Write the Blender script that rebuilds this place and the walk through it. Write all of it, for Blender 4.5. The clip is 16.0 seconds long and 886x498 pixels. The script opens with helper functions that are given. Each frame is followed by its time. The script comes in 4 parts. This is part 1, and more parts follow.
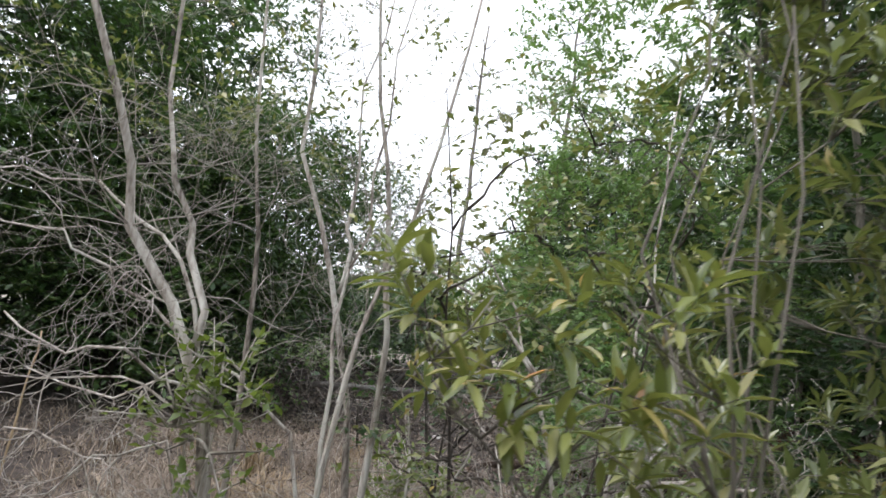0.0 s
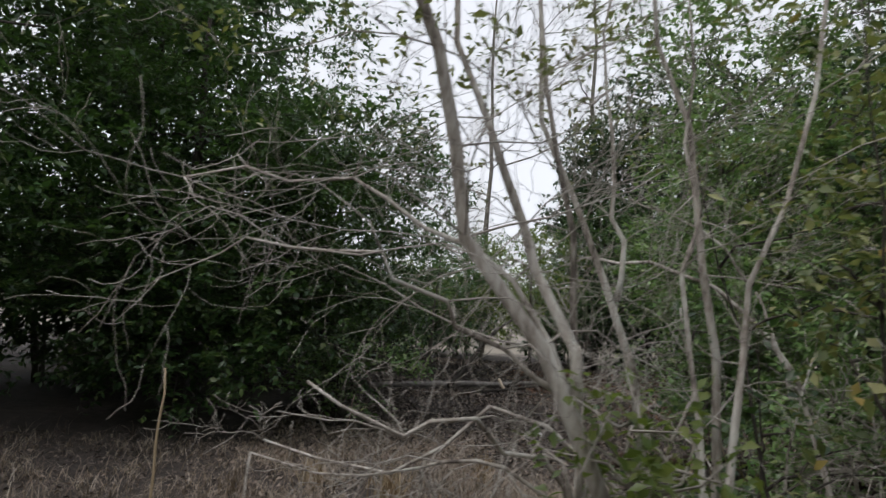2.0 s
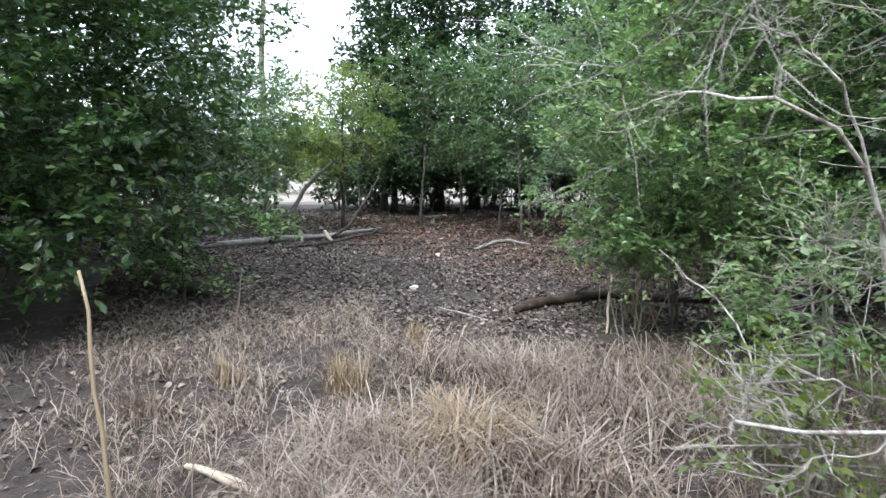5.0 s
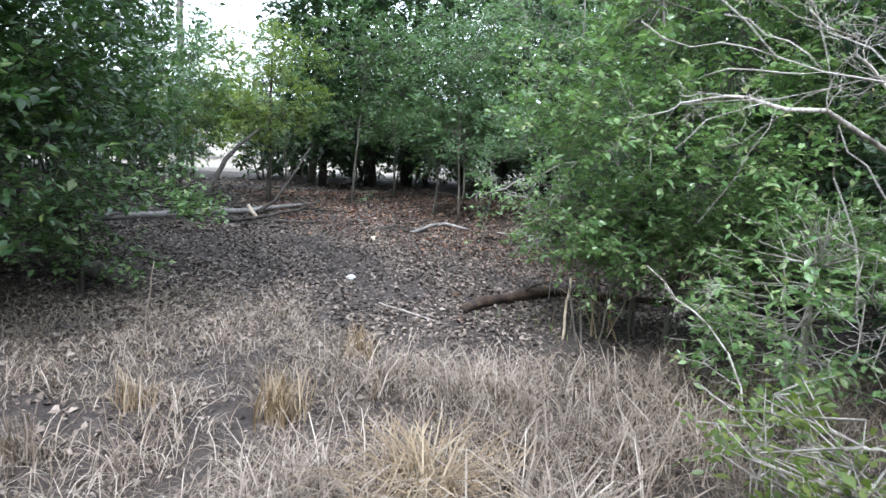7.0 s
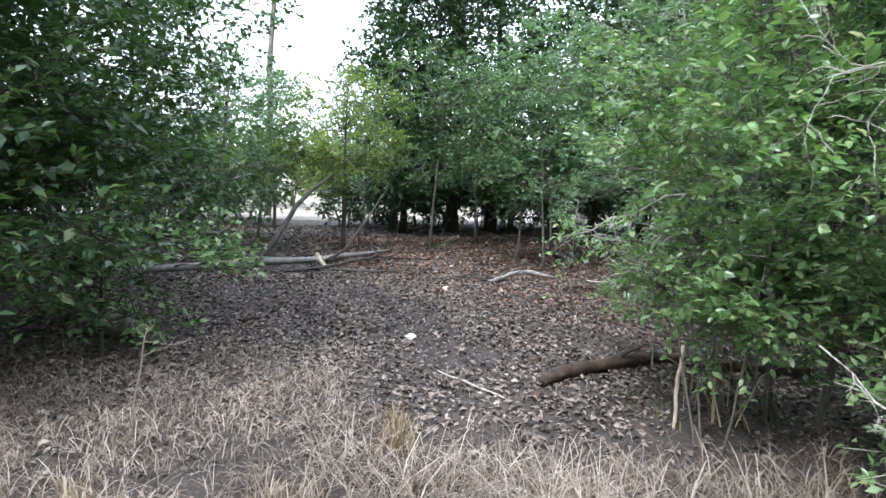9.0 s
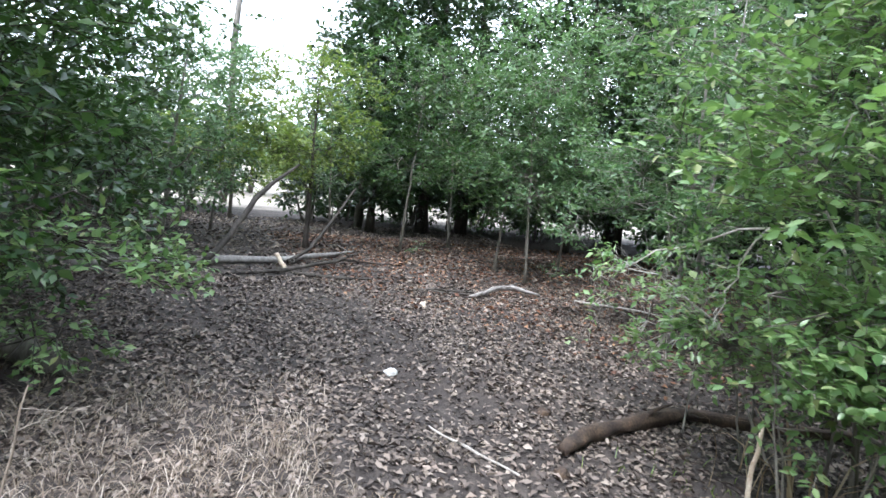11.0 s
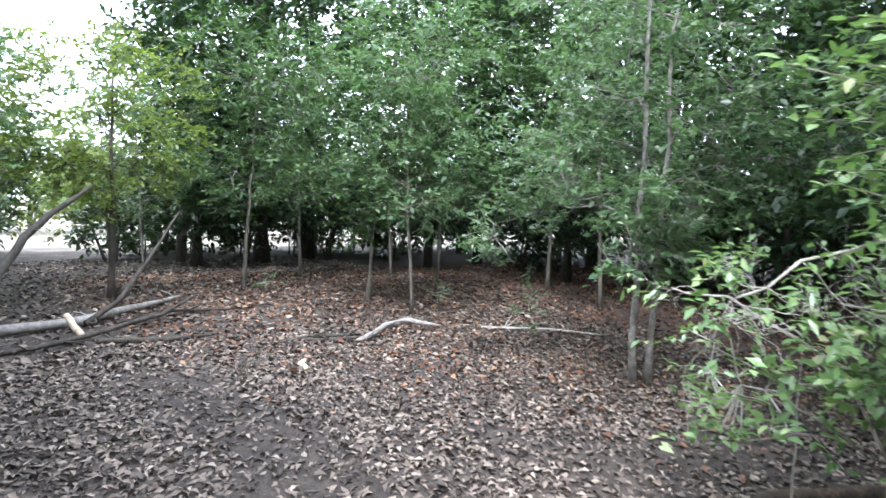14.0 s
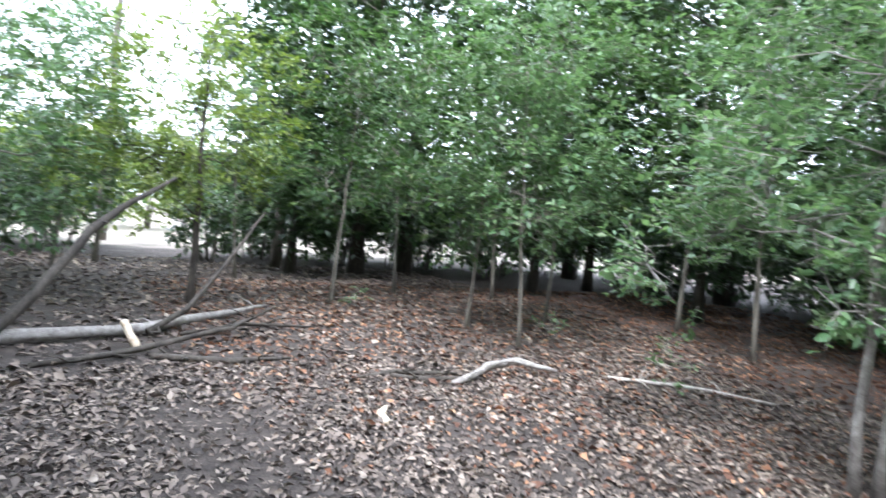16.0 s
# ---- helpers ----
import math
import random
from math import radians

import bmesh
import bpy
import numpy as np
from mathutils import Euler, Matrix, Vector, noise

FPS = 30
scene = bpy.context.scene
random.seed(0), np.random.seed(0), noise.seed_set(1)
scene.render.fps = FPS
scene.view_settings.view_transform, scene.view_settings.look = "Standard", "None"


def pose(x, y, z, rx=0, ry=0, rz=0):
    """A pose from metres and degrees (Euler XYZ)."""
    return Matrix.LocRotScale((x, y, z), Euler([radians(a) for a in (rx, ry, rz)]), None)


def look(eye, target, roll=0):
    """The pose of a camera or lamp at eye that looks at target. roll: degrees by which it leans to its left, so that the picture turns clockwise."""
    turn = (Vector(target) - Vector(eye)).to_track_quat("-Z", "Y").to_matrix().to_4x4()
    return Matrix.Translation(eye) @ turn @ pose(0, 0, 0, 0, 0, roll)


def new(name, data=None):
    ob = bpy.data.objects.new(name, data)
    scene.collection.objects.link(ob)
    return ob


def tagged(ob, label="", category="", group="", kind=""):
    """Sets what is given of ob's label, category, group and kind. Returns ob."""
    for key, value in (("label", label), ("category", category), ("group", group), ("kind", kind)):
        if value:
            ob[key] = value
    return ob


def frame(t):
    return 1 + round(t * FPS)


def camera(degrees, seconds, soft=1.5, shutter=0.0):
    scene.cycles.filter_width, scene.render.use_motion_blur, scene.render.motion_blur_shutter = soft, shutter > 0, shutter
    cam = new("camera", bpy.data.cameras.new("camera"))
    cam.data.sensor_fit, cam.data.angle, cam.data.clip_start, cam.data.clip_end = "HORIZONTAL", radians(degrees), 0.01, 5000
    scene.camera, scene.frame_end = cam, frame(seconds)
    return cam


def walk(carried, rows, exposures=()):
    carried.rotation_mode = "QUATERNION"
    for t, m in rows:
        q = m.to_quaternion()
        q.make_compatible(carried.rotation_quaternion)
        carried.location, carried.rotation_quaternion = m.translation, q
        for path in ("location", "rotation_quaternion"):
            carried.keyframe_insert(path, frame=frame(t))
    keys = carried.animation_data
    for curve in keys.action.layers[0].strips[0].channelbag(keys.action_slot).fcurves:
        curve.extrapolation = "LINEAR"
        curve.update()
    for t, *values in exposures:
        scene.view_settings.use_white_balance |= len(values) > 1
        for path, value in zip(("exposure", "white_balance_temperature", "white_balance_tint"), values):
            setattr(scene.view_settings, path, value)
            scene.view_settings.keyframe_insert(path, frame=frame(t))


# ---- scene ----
cam = camera(72.8, 16.0, soft=1.5, shutter=0.3)
METRES, EYE, TILT, LEAN, TURN = 10.4, 1.5, 0.0, 0.0, 0.0
PATH = [
    (0, (0.037, 0.574, 1.364), (0.004, 2.555, 1.637), 7.8),
    (0.5, (-0.122, 0.714, 1.365), (-0.083, 2.705, 1.541), 6.3),
    (0.7, (-0.193, 0.762, 1.345), (-0.106, 2.75, 1.543), 3.0),
    (1, (-0.337, 0.834, 1.343), (-0.242, 2.826, 1.489), 3.6),
    (1.5, (-0.648, 1.031, 1.4), (-0.654, 3.015, 1.658), 3.9),
    (2, (-0.982, 1.161, 1.395), (-1.019, 3.149, 1.614), 3.0),
    (2.5, (-1.24, 1.296, 1.408), (-1.231, 3.294, 1.493), 1.4),
    (3, (-1.476, 1.463, 1.38), (-1.265, 3.45, 1.464), 0.3),
    (3.2, (-1.57, 1.535, 1.37), (-1.24, 3.508, 1.31), 1.0),
    (3.5, (-1.8, 1.6, 1.367), (-1.325, 3.527, 1.124), 0.6),
    (4, (-2.018, 1.724, 1.365), (-1.508, 3.633, 1.054), 3.7),
    (4.2, (-2.085, 1.842, 1.365), (-1.456, 3.72, 1.092), 1.5),
    (6.3, (-2.237, 2.606, 1.461), (-1.291, 4.341, 1.149), 2.6),
    (6.5, (-2.229, 2.653, 1.467), (-1.215, 4.343, 1.123), 2.3),
    (7, (-2.168, 2.826, 1.484), (-1.174, 4.527, 1.14), 4.7),
    (7.5, (-2.084, 2.981, 1.469), (-1.029, 4.664, 1.239), 3.1),
    (8, (-1.851, 3.221, 1.408), (-1.035, 5.034, 1.192), 4.2),
    (8.2, (-1.778, 3.309, 1.406), (-0.993, 5.138, 1.216), 3.8),
    (10.3, (-1.365, 4.099, 1.412), (-0.716, 5.972, 1.145), 2.8),
    (10.5, (-1.354, 4.213, 1.415), (-0.6, 6.05, 1.178), 5.5),
    (11, (-1.476, 4.59, 1.458), (-0.624, 6.386, 1.243), 6.8),
    (11.5, (-1.418, 4.895, 1.432), (-0.455, 6.639, 1.258), 5.8),
    (12, (-1.396, 5.164, 1.404), (-0.227, 6.778, 1.23), 1.3),
    (12.5, (-1.357, 5.427, 1.415), (-0.129, 6.996, 1.241), -1.3),
    (13, (-1.351, 5.676, 1.413), (0.174, 6.962, 1.274), 0.4),
    (13.5, (-1.25, 6.035, 1.389), (0.274, 7.326, 1.275), 0.9),
    (14, (-1.048, 6.476, 1.329), (0.268, 7.978, 1.212), 2.4),
    (14.5, (-0.921, 6.78, 1.318), (0.378, 8.297, 1.221), 3.6),
    (15, (-0.85, 7.146, 1.328), (0.478, 8.639, 1.255), 4.4),
    (15.5, (-0.744, 7.433, 1.305), (0.594, 8.912, 1.159), 4.6),
    (16, (-0.413, 7.568, 1.269), (0.644, 9.264, 1.191), 5.8),
]
EXPOSURES = [(0, 0.4, 6200, 13), (0.6, -0.4, 6300, 13), (2.0, -0.6, 6300, 12), (3.0, -0.5, 6300, 11), (3.5, -0.1, 6200, 11), (4.0, 0.65, 6000, 11), (6.5, 1.25, 5500, 10), (11.0, 1.45, 5600, 10), (14.5, 1.85, 5600, 11), (16.0, 1.95, 5600, 11)]
walk(cam, [(t, look(eye, target, roll)) for t, eye, target, roll in PATH], EXPOSURES)

# ---- world, sun ----
world = bpy.data.worlds.new("world")
scene.world = world
world.use_nodes = True
wn, wl = world.node_tree.nodes, world.node_tree.links
sky = wn.new("ShaderNodeTexSky")
sky.sky_type = "NISHITA"
sky.sun_disc = False
SUN_EL, SUN_AZ = radians(54), radians(-125)   # azimuth measured from +y towards +x
sky.sun_elevation, sky.sun_rotation = SUN_EL, SUN_AZ
sky.air_density, sky.dust_density, sky.ozone_density = 1.0, 5.0, 1.0
soft_sky = wn.new("ShaderNodeHueSaturation")
soft_sky.inputs["Saturation"].default_value = 0.35
wl.new(sky.outputs[0], soft_sky.inputs["Color"])
cloud = wn.new("ShaderNodeMix")   # thin bright overcast before the blue
cloud.data_type = "RGBA"
cloud.inputs["Factor"].default_value = 0.6
cloud.inputs["B"].default_value = (14.0, 14.3, 14.8, 1)
wl.new(soft_sky.outputs[0], cloud.inputs["A"])
wl.new(cloud.outputs["Result"], wn["Background"].inputs["Color"])
wn["Background"].inputs["Strength"].default_value = 0.15

sun = new("sun", bpy.data.lights.new("sun", "SUN"))
sun.data.energy, sun.data.angle, sun.data.color = 1.6, radians(12), (1.0, 0.95, 0.88)
sun_way = Vector((math.sin(SUN_AZ) * math.cos(SUN_EL), math.cos(SUN_AZ) * math.cos(SUN_EL), math.sin(SUN_EL)))
sun.matrix_world = look(sun_way * 60, (0, 0, 0))


# ---- materials ----
def node_mat(name):
    m = bpy.data.materials.new(name)
    m.use_nodes = True
    return m, m.node_tree.nodes, m.node_tree.links, m.node_tree.nodes["Principled BSDF"]


def ramp(nodes, stops):
    r = nodes.new("ShaderNodeValToRGB")
    el = r.color_ramp.elements
    while len(el) < len(stops):
        el.new(0.5)
    for e, (p, c) in zip(el, stops):
        e.position, e.color = p, (*c, 1)
    return r


def leaf_mat(name, stops, rough=0.42, glow=0.35, trans=(0.16, 0.26, 0.04), per_object=False):
    """Leaf: colour differs from leaf to leaf, blotched, light shines through."""
    m, n, l, p = node_mat(name)
    if per_object:
        rnd = n.new("ShaderNodeObjectInfo").outputs["Random"]
    else:
        rnd = n.new("ShaderNodeNewGeometry").outputs["Random Per Island"]
    r = ramp(n, stops)
    l.new(rnd, r.inputs[0])
    tex = n.new("ShaderNodeTexNoise")
    tex.inputs["Scale"].default_value = 1.1
    tex.inputs["Detail"].default_value = 3
    geo = n.new("ShaderNodeTexCoord")
    l.new(geo.outputs["Object"], tex.inputs["Vector"])
    hsv = n.new("ShaderNodeHueSaturation")
    rng = n.new("ShaderNodeMapRange")
    rng.inputs["From Min"].default_value, rng.inputs["From Max"].default_value = 0.3, 0.7
    rng.inputs["To Min"].default_value, rng.inputs["To Max"].default_value = 0.5, 0.92
    l.new(tex.outputs["Fac"], rng.inputs["Value"])
    l.new(rng.outputs[0], hsv.inputs["Value"])
    l.new(r.outputs[0], hsv.inputs["Color"])
    l.new(hsv.outputs[0], p.inputs["Base Color"])
    p.inputs["Roughness"].default_value = rough
    if glow:
        t = n.new("ShaderNodeBsdfTranslucent")
        t.inputs["Color"].default_value = (*trans, 1)
        mix = n.new("ShaderNodeMixShader")
        mix.inputs[0].default_value = glow * 0.75
        l.new(p.outputs[0], mix.inputs[1])
        l.new(t.outputs[0], mix.inputs[2])
        l.new(mix.outputs[0], n["Material Output"].inputs["Surface"])
    return m


def bark_mat(name, stops, scale=14, bump=0.5, stretch=0.25, rough=0.85):
    m, n, l, p = node_mat(name)
    co = n.new("ShaderNodeTexCoord")
    mp = n.new("ShaderNodeMapping")
    mp.inputs["Scale"].default_value = (1, 1, stretch)
    l.new(co.outputs["Object"], mp.inputs["Vector"])
    a = n.new("ShaderNodeTexNoise")
    a.inputs["Scale"].default_value, a.inputs["Detail"].default_value = scale, 6
    l.new(mp.outputs[0], a.inputs["Vector"])
    b = n.new("ShaderNodeTexNoise")
    b.inputs["Scale"].default_value, b.inputs["Detail"].default_value = scale * 7, 3
    l.new(mp.outputs[0], b.inputs["Vector"])
    mx = n.new("ShaderNodeMath")
    mx.operation = "MULTIPLY_ADD"
    mx.inputs[1].default_value = 0.4
    l.new(b.outputs["Fac"], mx.inputs[0])
    ml = n.new("ShaderNodeMath")
    ml.operation = "MULTIPLY"
    ml.inputs[1].default_value = 0.6
    l.new(a.outputs["Fac"], ml.inputs[0])
    l.new(ml.outputs[0], mx.inputs[2])
    r = ramp(n, stops)
    l.new(mx.outputs[0], r.inputs[0])
    l.new(r.outputs[0], p.inputs["Base Color"])
    p.inputs["Roughness"].default_value = rough
    bp = n.new("ShaderNodeBump")
    bp.inputs["Strength"].default_value, bp.inputs["Distance"].default_value = bump, 0.01
    l.new(mx.outputs[0], bp.inputs["Height"])
    l.new(bp.outputs[0], p.inputs["Normal"])
    return m


def ground_mat():
    """Dark soil with straw-coloured and grey litter patches; bare pale sand in the open field beyond the trees."""
    m, n, l, p = node_mat("forest_soil")
    co = n.new("ShaderNodeTexCoord").outputs["Object"]

    def tex(scale, detail):
        t = n.new("ShaderNodeTexNoise")
        t.inputs["Scale"].default_value, t.inputs["Detail"].default_value = scale, detail
        l.new(co, t.inputs["Vector"])
        return t.outputs["Fac"]
    big, mid, fine = tex(0.7, 4), tex(9, 6), tex(70, 4)
    vor = n.new("ShaderNodeTexVoronoi")
    vor.inputs["Scale"].default_value = 22
    l.new(co, vor.inputs["Vector"])
    r1 = ramp(n, [(0.32, (0.022, 0.017, 0.015)), (0.5, (0.055, 0.044, 0.038)), (0.64, (0.1, 0.082, 0.07)), (0.78, (0.19, 0.16, 0.14))])
    add = n.new("ShaderNodeMath")
    add.operation = "MULTIPLY_ADD"
    add.inputs[1].default_value = 0.5
    l.new(fine, add.inputs[0])
    half = n.new("ShaderNodeMath")
    half.operation = "MULTIPLY"
    half.inputs[1].default_value = 0.5
    l.new(mid, half.inputs[0])
    l.new(half.outputs[0], add.inputs[2])
    l.new(add.outputs[0], r1.inputs[0])
    hue = n.new("ShaderNodeMix")
    hue.data_type, hue.blend_type = "RGBA", "MULTIPLY"
    hue.inputs["Factor"].default_value = 0.6
    r2 = ramp(n, [(0.35, (0.42, 0.39, 0.38)), (0.6, (0.7, 0.64, 0.59))])
    l.new(big, r2.inputs[0])
    l.new(r1.outputs[0], hue.inputs["A"])
    l.new(r2.outputs[0], hue.inputs["B"])
    # the sandy field beyond the wood
    sep = n.new("ShaderNodeSeparateXYZ")
    l.new(co, sep.inputs[0])
    far = n.new("ShaderNodeMath")
    far.operation = "MULTIPLY_ADD"
    far.inputs[1].default_value = 6.0
    l.new(big, far.inputs[0])
    l.new(sep.outputs["Y"], far.inputs[2])
    fr = n.new("ShaderNodeMapRange")
    fr.inputs["From Min"].default_value, fr.inputs["From Max"].default_value = 26.0, 29.0
    l.new(far.outputs[0], fr.inputs["Value"])
    sand = ramp(n, [(0.3, (0.2, 0.175, 0.14)), (0.7, (0.34, 0.3, 0.25))])
    l.new(mid, sand.inputs[0])
    mixs = n.new("ShaderNodeMix")
    mixs.data_type = "RGBA"
    l.new(fr.outputs[0], mixs.inputs["Factor"])
    l.new(hue.outputs["Result"], mixs.inputs["A"])
    l.new(sand.outputs[0], mixs.inputs["B"])
    l.new(mixs.outputs["Result"], p.inputs["Base Color"])
    p.inputs["Roughness"].default_value = 0.95
    bp = n.new("ShaderNodeBump")
    bp.inputs["Strength"].default_value, bp.inputs["Distance"].default_value = 0.7, 0.03
    l.new(add.outputs[0], bp.inputs["Height"])
    l.new(bp.outputs[0], p.inputs["Normal"])
    return m


OAK = leaf_mat("oak_leaf", [(0.0, (0.02, 0.052, 0.016)), (0.5, (0.045, 0.098, 0.03)), (0.85, (0.095, 0.16, 0.045)), (1.0, (0.17, 0.21, 0.06))], 0.4, 0.3, (0.13, 0.27, 0.05))
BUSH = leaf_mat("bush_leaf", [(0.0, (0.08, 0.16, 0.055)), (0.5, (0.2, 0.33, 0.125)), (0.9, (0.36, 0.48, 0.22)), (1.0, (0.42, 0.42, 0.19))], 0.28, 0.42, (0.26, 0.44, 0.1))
SAPLING = leaf_mat("sapling_leaf", [(0.0, (0.04, 0.09, 0.04)), (0.6, (0.09, 0.17, 0.075)), (0.92, (0.18, 0.27, 0.13)), (1.0, (0.26, 0.34, 0.19))], 0.36, 0.36, (0.26, 0.44, 0.14))
LIME = leaf_mat("lime_leaf", [(0.0, (0.07, 0.12, 0.02)), (0.6, (0.13, 0.19, 0.04)), (1.0, (0.22, 0.25, 0.06))], 0.42, 0.4, (0.3, 0.42, 0.06))
# darker leaf copy: shade inside the background foliage is put into its colour
SHADY = leaf_mat("shade_tinted_leaf", [(0.0, (0.012, 0.034, 0.013)), (0.6, (0.026, 0.06, 0.023)), (0.92, (0.05, 0.095, 0.038)), (1.0, (0.08, 0.13, 0.05))], 0.4, 0.26, (0.1, 0.19, 0.04))
OLIVE = leaf_mat("olive_leaf", [(0.0, (0.1, 0.14, 0.035)), (0.45, (0.22, 0.26, 0.07)), (0.85, (0.4, 0.4, 0.16)), (0.965, (0.45, 0.36, 0.12)), (1.0, (0.5, 0.18, 0.03))], 0.26, 0.28, (0.34, 0.4, 0.08), per_object=True)
OLIVE_FAR = leaf_mat("olive_leaf_small", [(0.0, (0.09, 0.13, 0.04)), (0.6, (0.21, 0.25, 0.09)), (0.93, (0.4, 0.4, 0.18)), (1.0, (0.42, 0.28, 0.06))], 0.28, 0.32, (0.3, 0.36, 0.08))
LITTER = leaf_mat("dead_leaf", [(0.0, (0.035, 0.026, 0.022)), (0.3, (0.1, 0.075, 0.06)), (0.6, (0.21, 0.165, 0.135)), (0.85, (0.3, 0.235, 0.185)), (1.0, (0.43, 0.36, 0.3))], 0.7, 0)
RUST = leaf_mat("rust_leaf", [(0.0, (0.06, 0.025, 0.015)), (0.4, (0.16, 0.066, 0.033)), (0.8, (0.32, 0.155, 0.08)), (1.0, (0.5, 0.31, 0.18))], 0.75, 0)
STRAW = leaf_mat("dry_grass", [(0.0, (0.11, 0.08, 0.06)), (0.4, (0.25, 0.19, 0.14)), (0.8, (0.43, 0.355, 0.285)), (1.0, (0.64, 0.56, 0.47))], 0.7, 0.15, (0.4, 0.3, 0.15))
GOLD = leaf_mat("golden_straw", [(0.0, (0.22, 0.145, 0.075)), (0.5, (0.38, 0.28, 0.165)), (1.0, (0.56, 0.46, 0.31))], 0.6, 0.15, (0.5, 0.33, 0.12))
PALE_BARK = bark_mat("lichen_bark", [(0.38, (0.12, 0.1, 0.085)), (0.46, (0.34, 0.3, 0.26)), (0.56, (0.52, 0.49, 0.44)), (0.66, (0.62, 0.62, 0.57))], 11)
TWIG = bark_mat("grey_twig", [(0.35, (0.24, 0.21, 0.18)), (0.55, (0.42, 0.39, 0.35)), (0.7, (0.56, 0.53, 0.49))], 20, 0.3)
DARK_BARK = bark_mat("dark_bark", [(0.35, (0.02, 0.016, 0.013)), (0.55, (0.06, 0.05, 0.04)), (0.7, (0.12, 0.1, 0.085))], 9, 0.9)
GREY_BARK = bark_mat("grey_bark", [(0.35, (0.07, 0.062, 0.05)), (0.55, (0.16, 0.145, 0.12)), (0.7, (0.27, 0.25, 0.21))], 12, 0.6)
BRUSH = bark_mat("brown_twig", [(0.35, (0.09, 0.068, 0.058)), (0.55, (0.17, 0.132, 0.115)), (0.7, (0.29, 0.24, 0.21))], 20, 0.3)
ROT = bark_mat("rotten_bark", [(0.35, (0.018, 0.012, 0.009)), (0.52, (0.055, 0.036, 0.024)), (0.7, (0.14, 0.09, 0.055))], 10, 1.0, 1.0)
WEATHERED = bark_mat("weathered_wood", [(0.35, (0.13, 0.11, 0.1)), (0.55, (0.27, 0.25, 0.23)), (0.7, (0.42, 0.4, 0.37))], 14, 0.6, 1.0)
PALE_WOOD = bark_mat("bare_wood", [(0.35, (0.4, 0.3, 0.2)), (0.55, (0.62, 0.52, 0.4)), (0.7, (0.75, 0.68, 0.58))], 16, 0.4, 1.0)
CHALK = bark_mat("pale_stone", [(0.35, (0.45, 0.43, 0.4)), (0.6, (0.75, 0.73, 0.7))], 18, 0.5, 1.0)
SOIL = ground_mat()


# ---- geometry helpers ----
def height(x, y):
    """Height of the ground."""
    return 0.035 * noise.noise((x * 0.55, y * 0.55, 0.0)) + 0.015 * noise.noise((x * 2.1, y * 2.1, 3.0))


class Wood:
    """Collects tapered tubes into one mesh."""

    def __init__(self):
        self.v, self.f = [], []

    def tube(self, pts, radii, sides=6, rough=0.0, seed=0):
        base = len(self.v)
        pts = [Vector(p) for p in pts]
        u = Vector((0.3, 0.9, 0.2))
        for i, p in enumerate(pts):
            d = (pts[min(i + 1, len(pts) - 1)] - pts[max(i - 1, 0)]).normalized()
            u = (u - d * u.dot(d))
            u = u.normalized() if u.length > 1e-4 else d.orthogonal().normalized()
            w = d.cross(u)
            for k in range(sides):
                a = 2 * math.pi * k / sides
                q = radii[i]
                if rough:
                    q *= 1 + rough * noise.noise((p.x * 9 + math.cos(a) * 1.3, p.y * 9 + math.sin(a) * 1.3, p.z * 5 + seed))
                self.v.append(p + (u * math.cos(a) + w * math.sin(a)) * q)
        n = len(pts)
        for i in range(n - 1):
            for k in range(sides):
                k2 = (k + 1) % sides
                self.f.append((base + i * sides + k, base + i * sides + k2, base + (i + 1) * sides + k2, base + (i + 1) * sides + k))
        self.f.append(tuple(base + k for k in reversed(range(sides))))
        self.f.append(tuple(base + (n - 1) * sides + k for k in range(sides)))

    def mesh(self, name, mat):
        me = bpy.data.meshes.new(name)
        me.from_pydata([tuple(v) for v in self.v], [], self.f)
        me.polygons.foreach_set("use_smooth", [True] * len(me.polygons))
        me.materials.append(mat)
        return me


def child(name, me, parent, label=""):
    ob = new(name, me)
    ob.parent = parent
    if label:
        ob["label"] = label
    return ob


def raw_mesh(name, verts, faces, sizes, mat):
    """A mesh from numpy arrays: verts (n, 3), flat corner indices, corners of each face."""
    me = bpy.data.meshes.new(name)
    me.vertices.add(len(verts))
    me.vertices.foreach_set("co", np.ascontiguousarray(verts, dtype=np.float32).ravel())
    me.loops.add(len(faces))
    me.loops.foreach_set("vertex_index", np.ascontiguousarray(faces, dtype=np.int32))
    me.polygons.add(len(sizes))
    starts = np.concatenate(([0], np.cumsum(sizes)[:-1]))
    me.polygons.foreach_set("loop_start", starts.astype(np.int32))
    me.update(calc_edges=True)
    me.validate()
    me.materials.append(mat)
    return me


def unit(a):
    return a / np.maximum(np.linalg.norm(a, axis=1, keepdims=True), 1e-6)


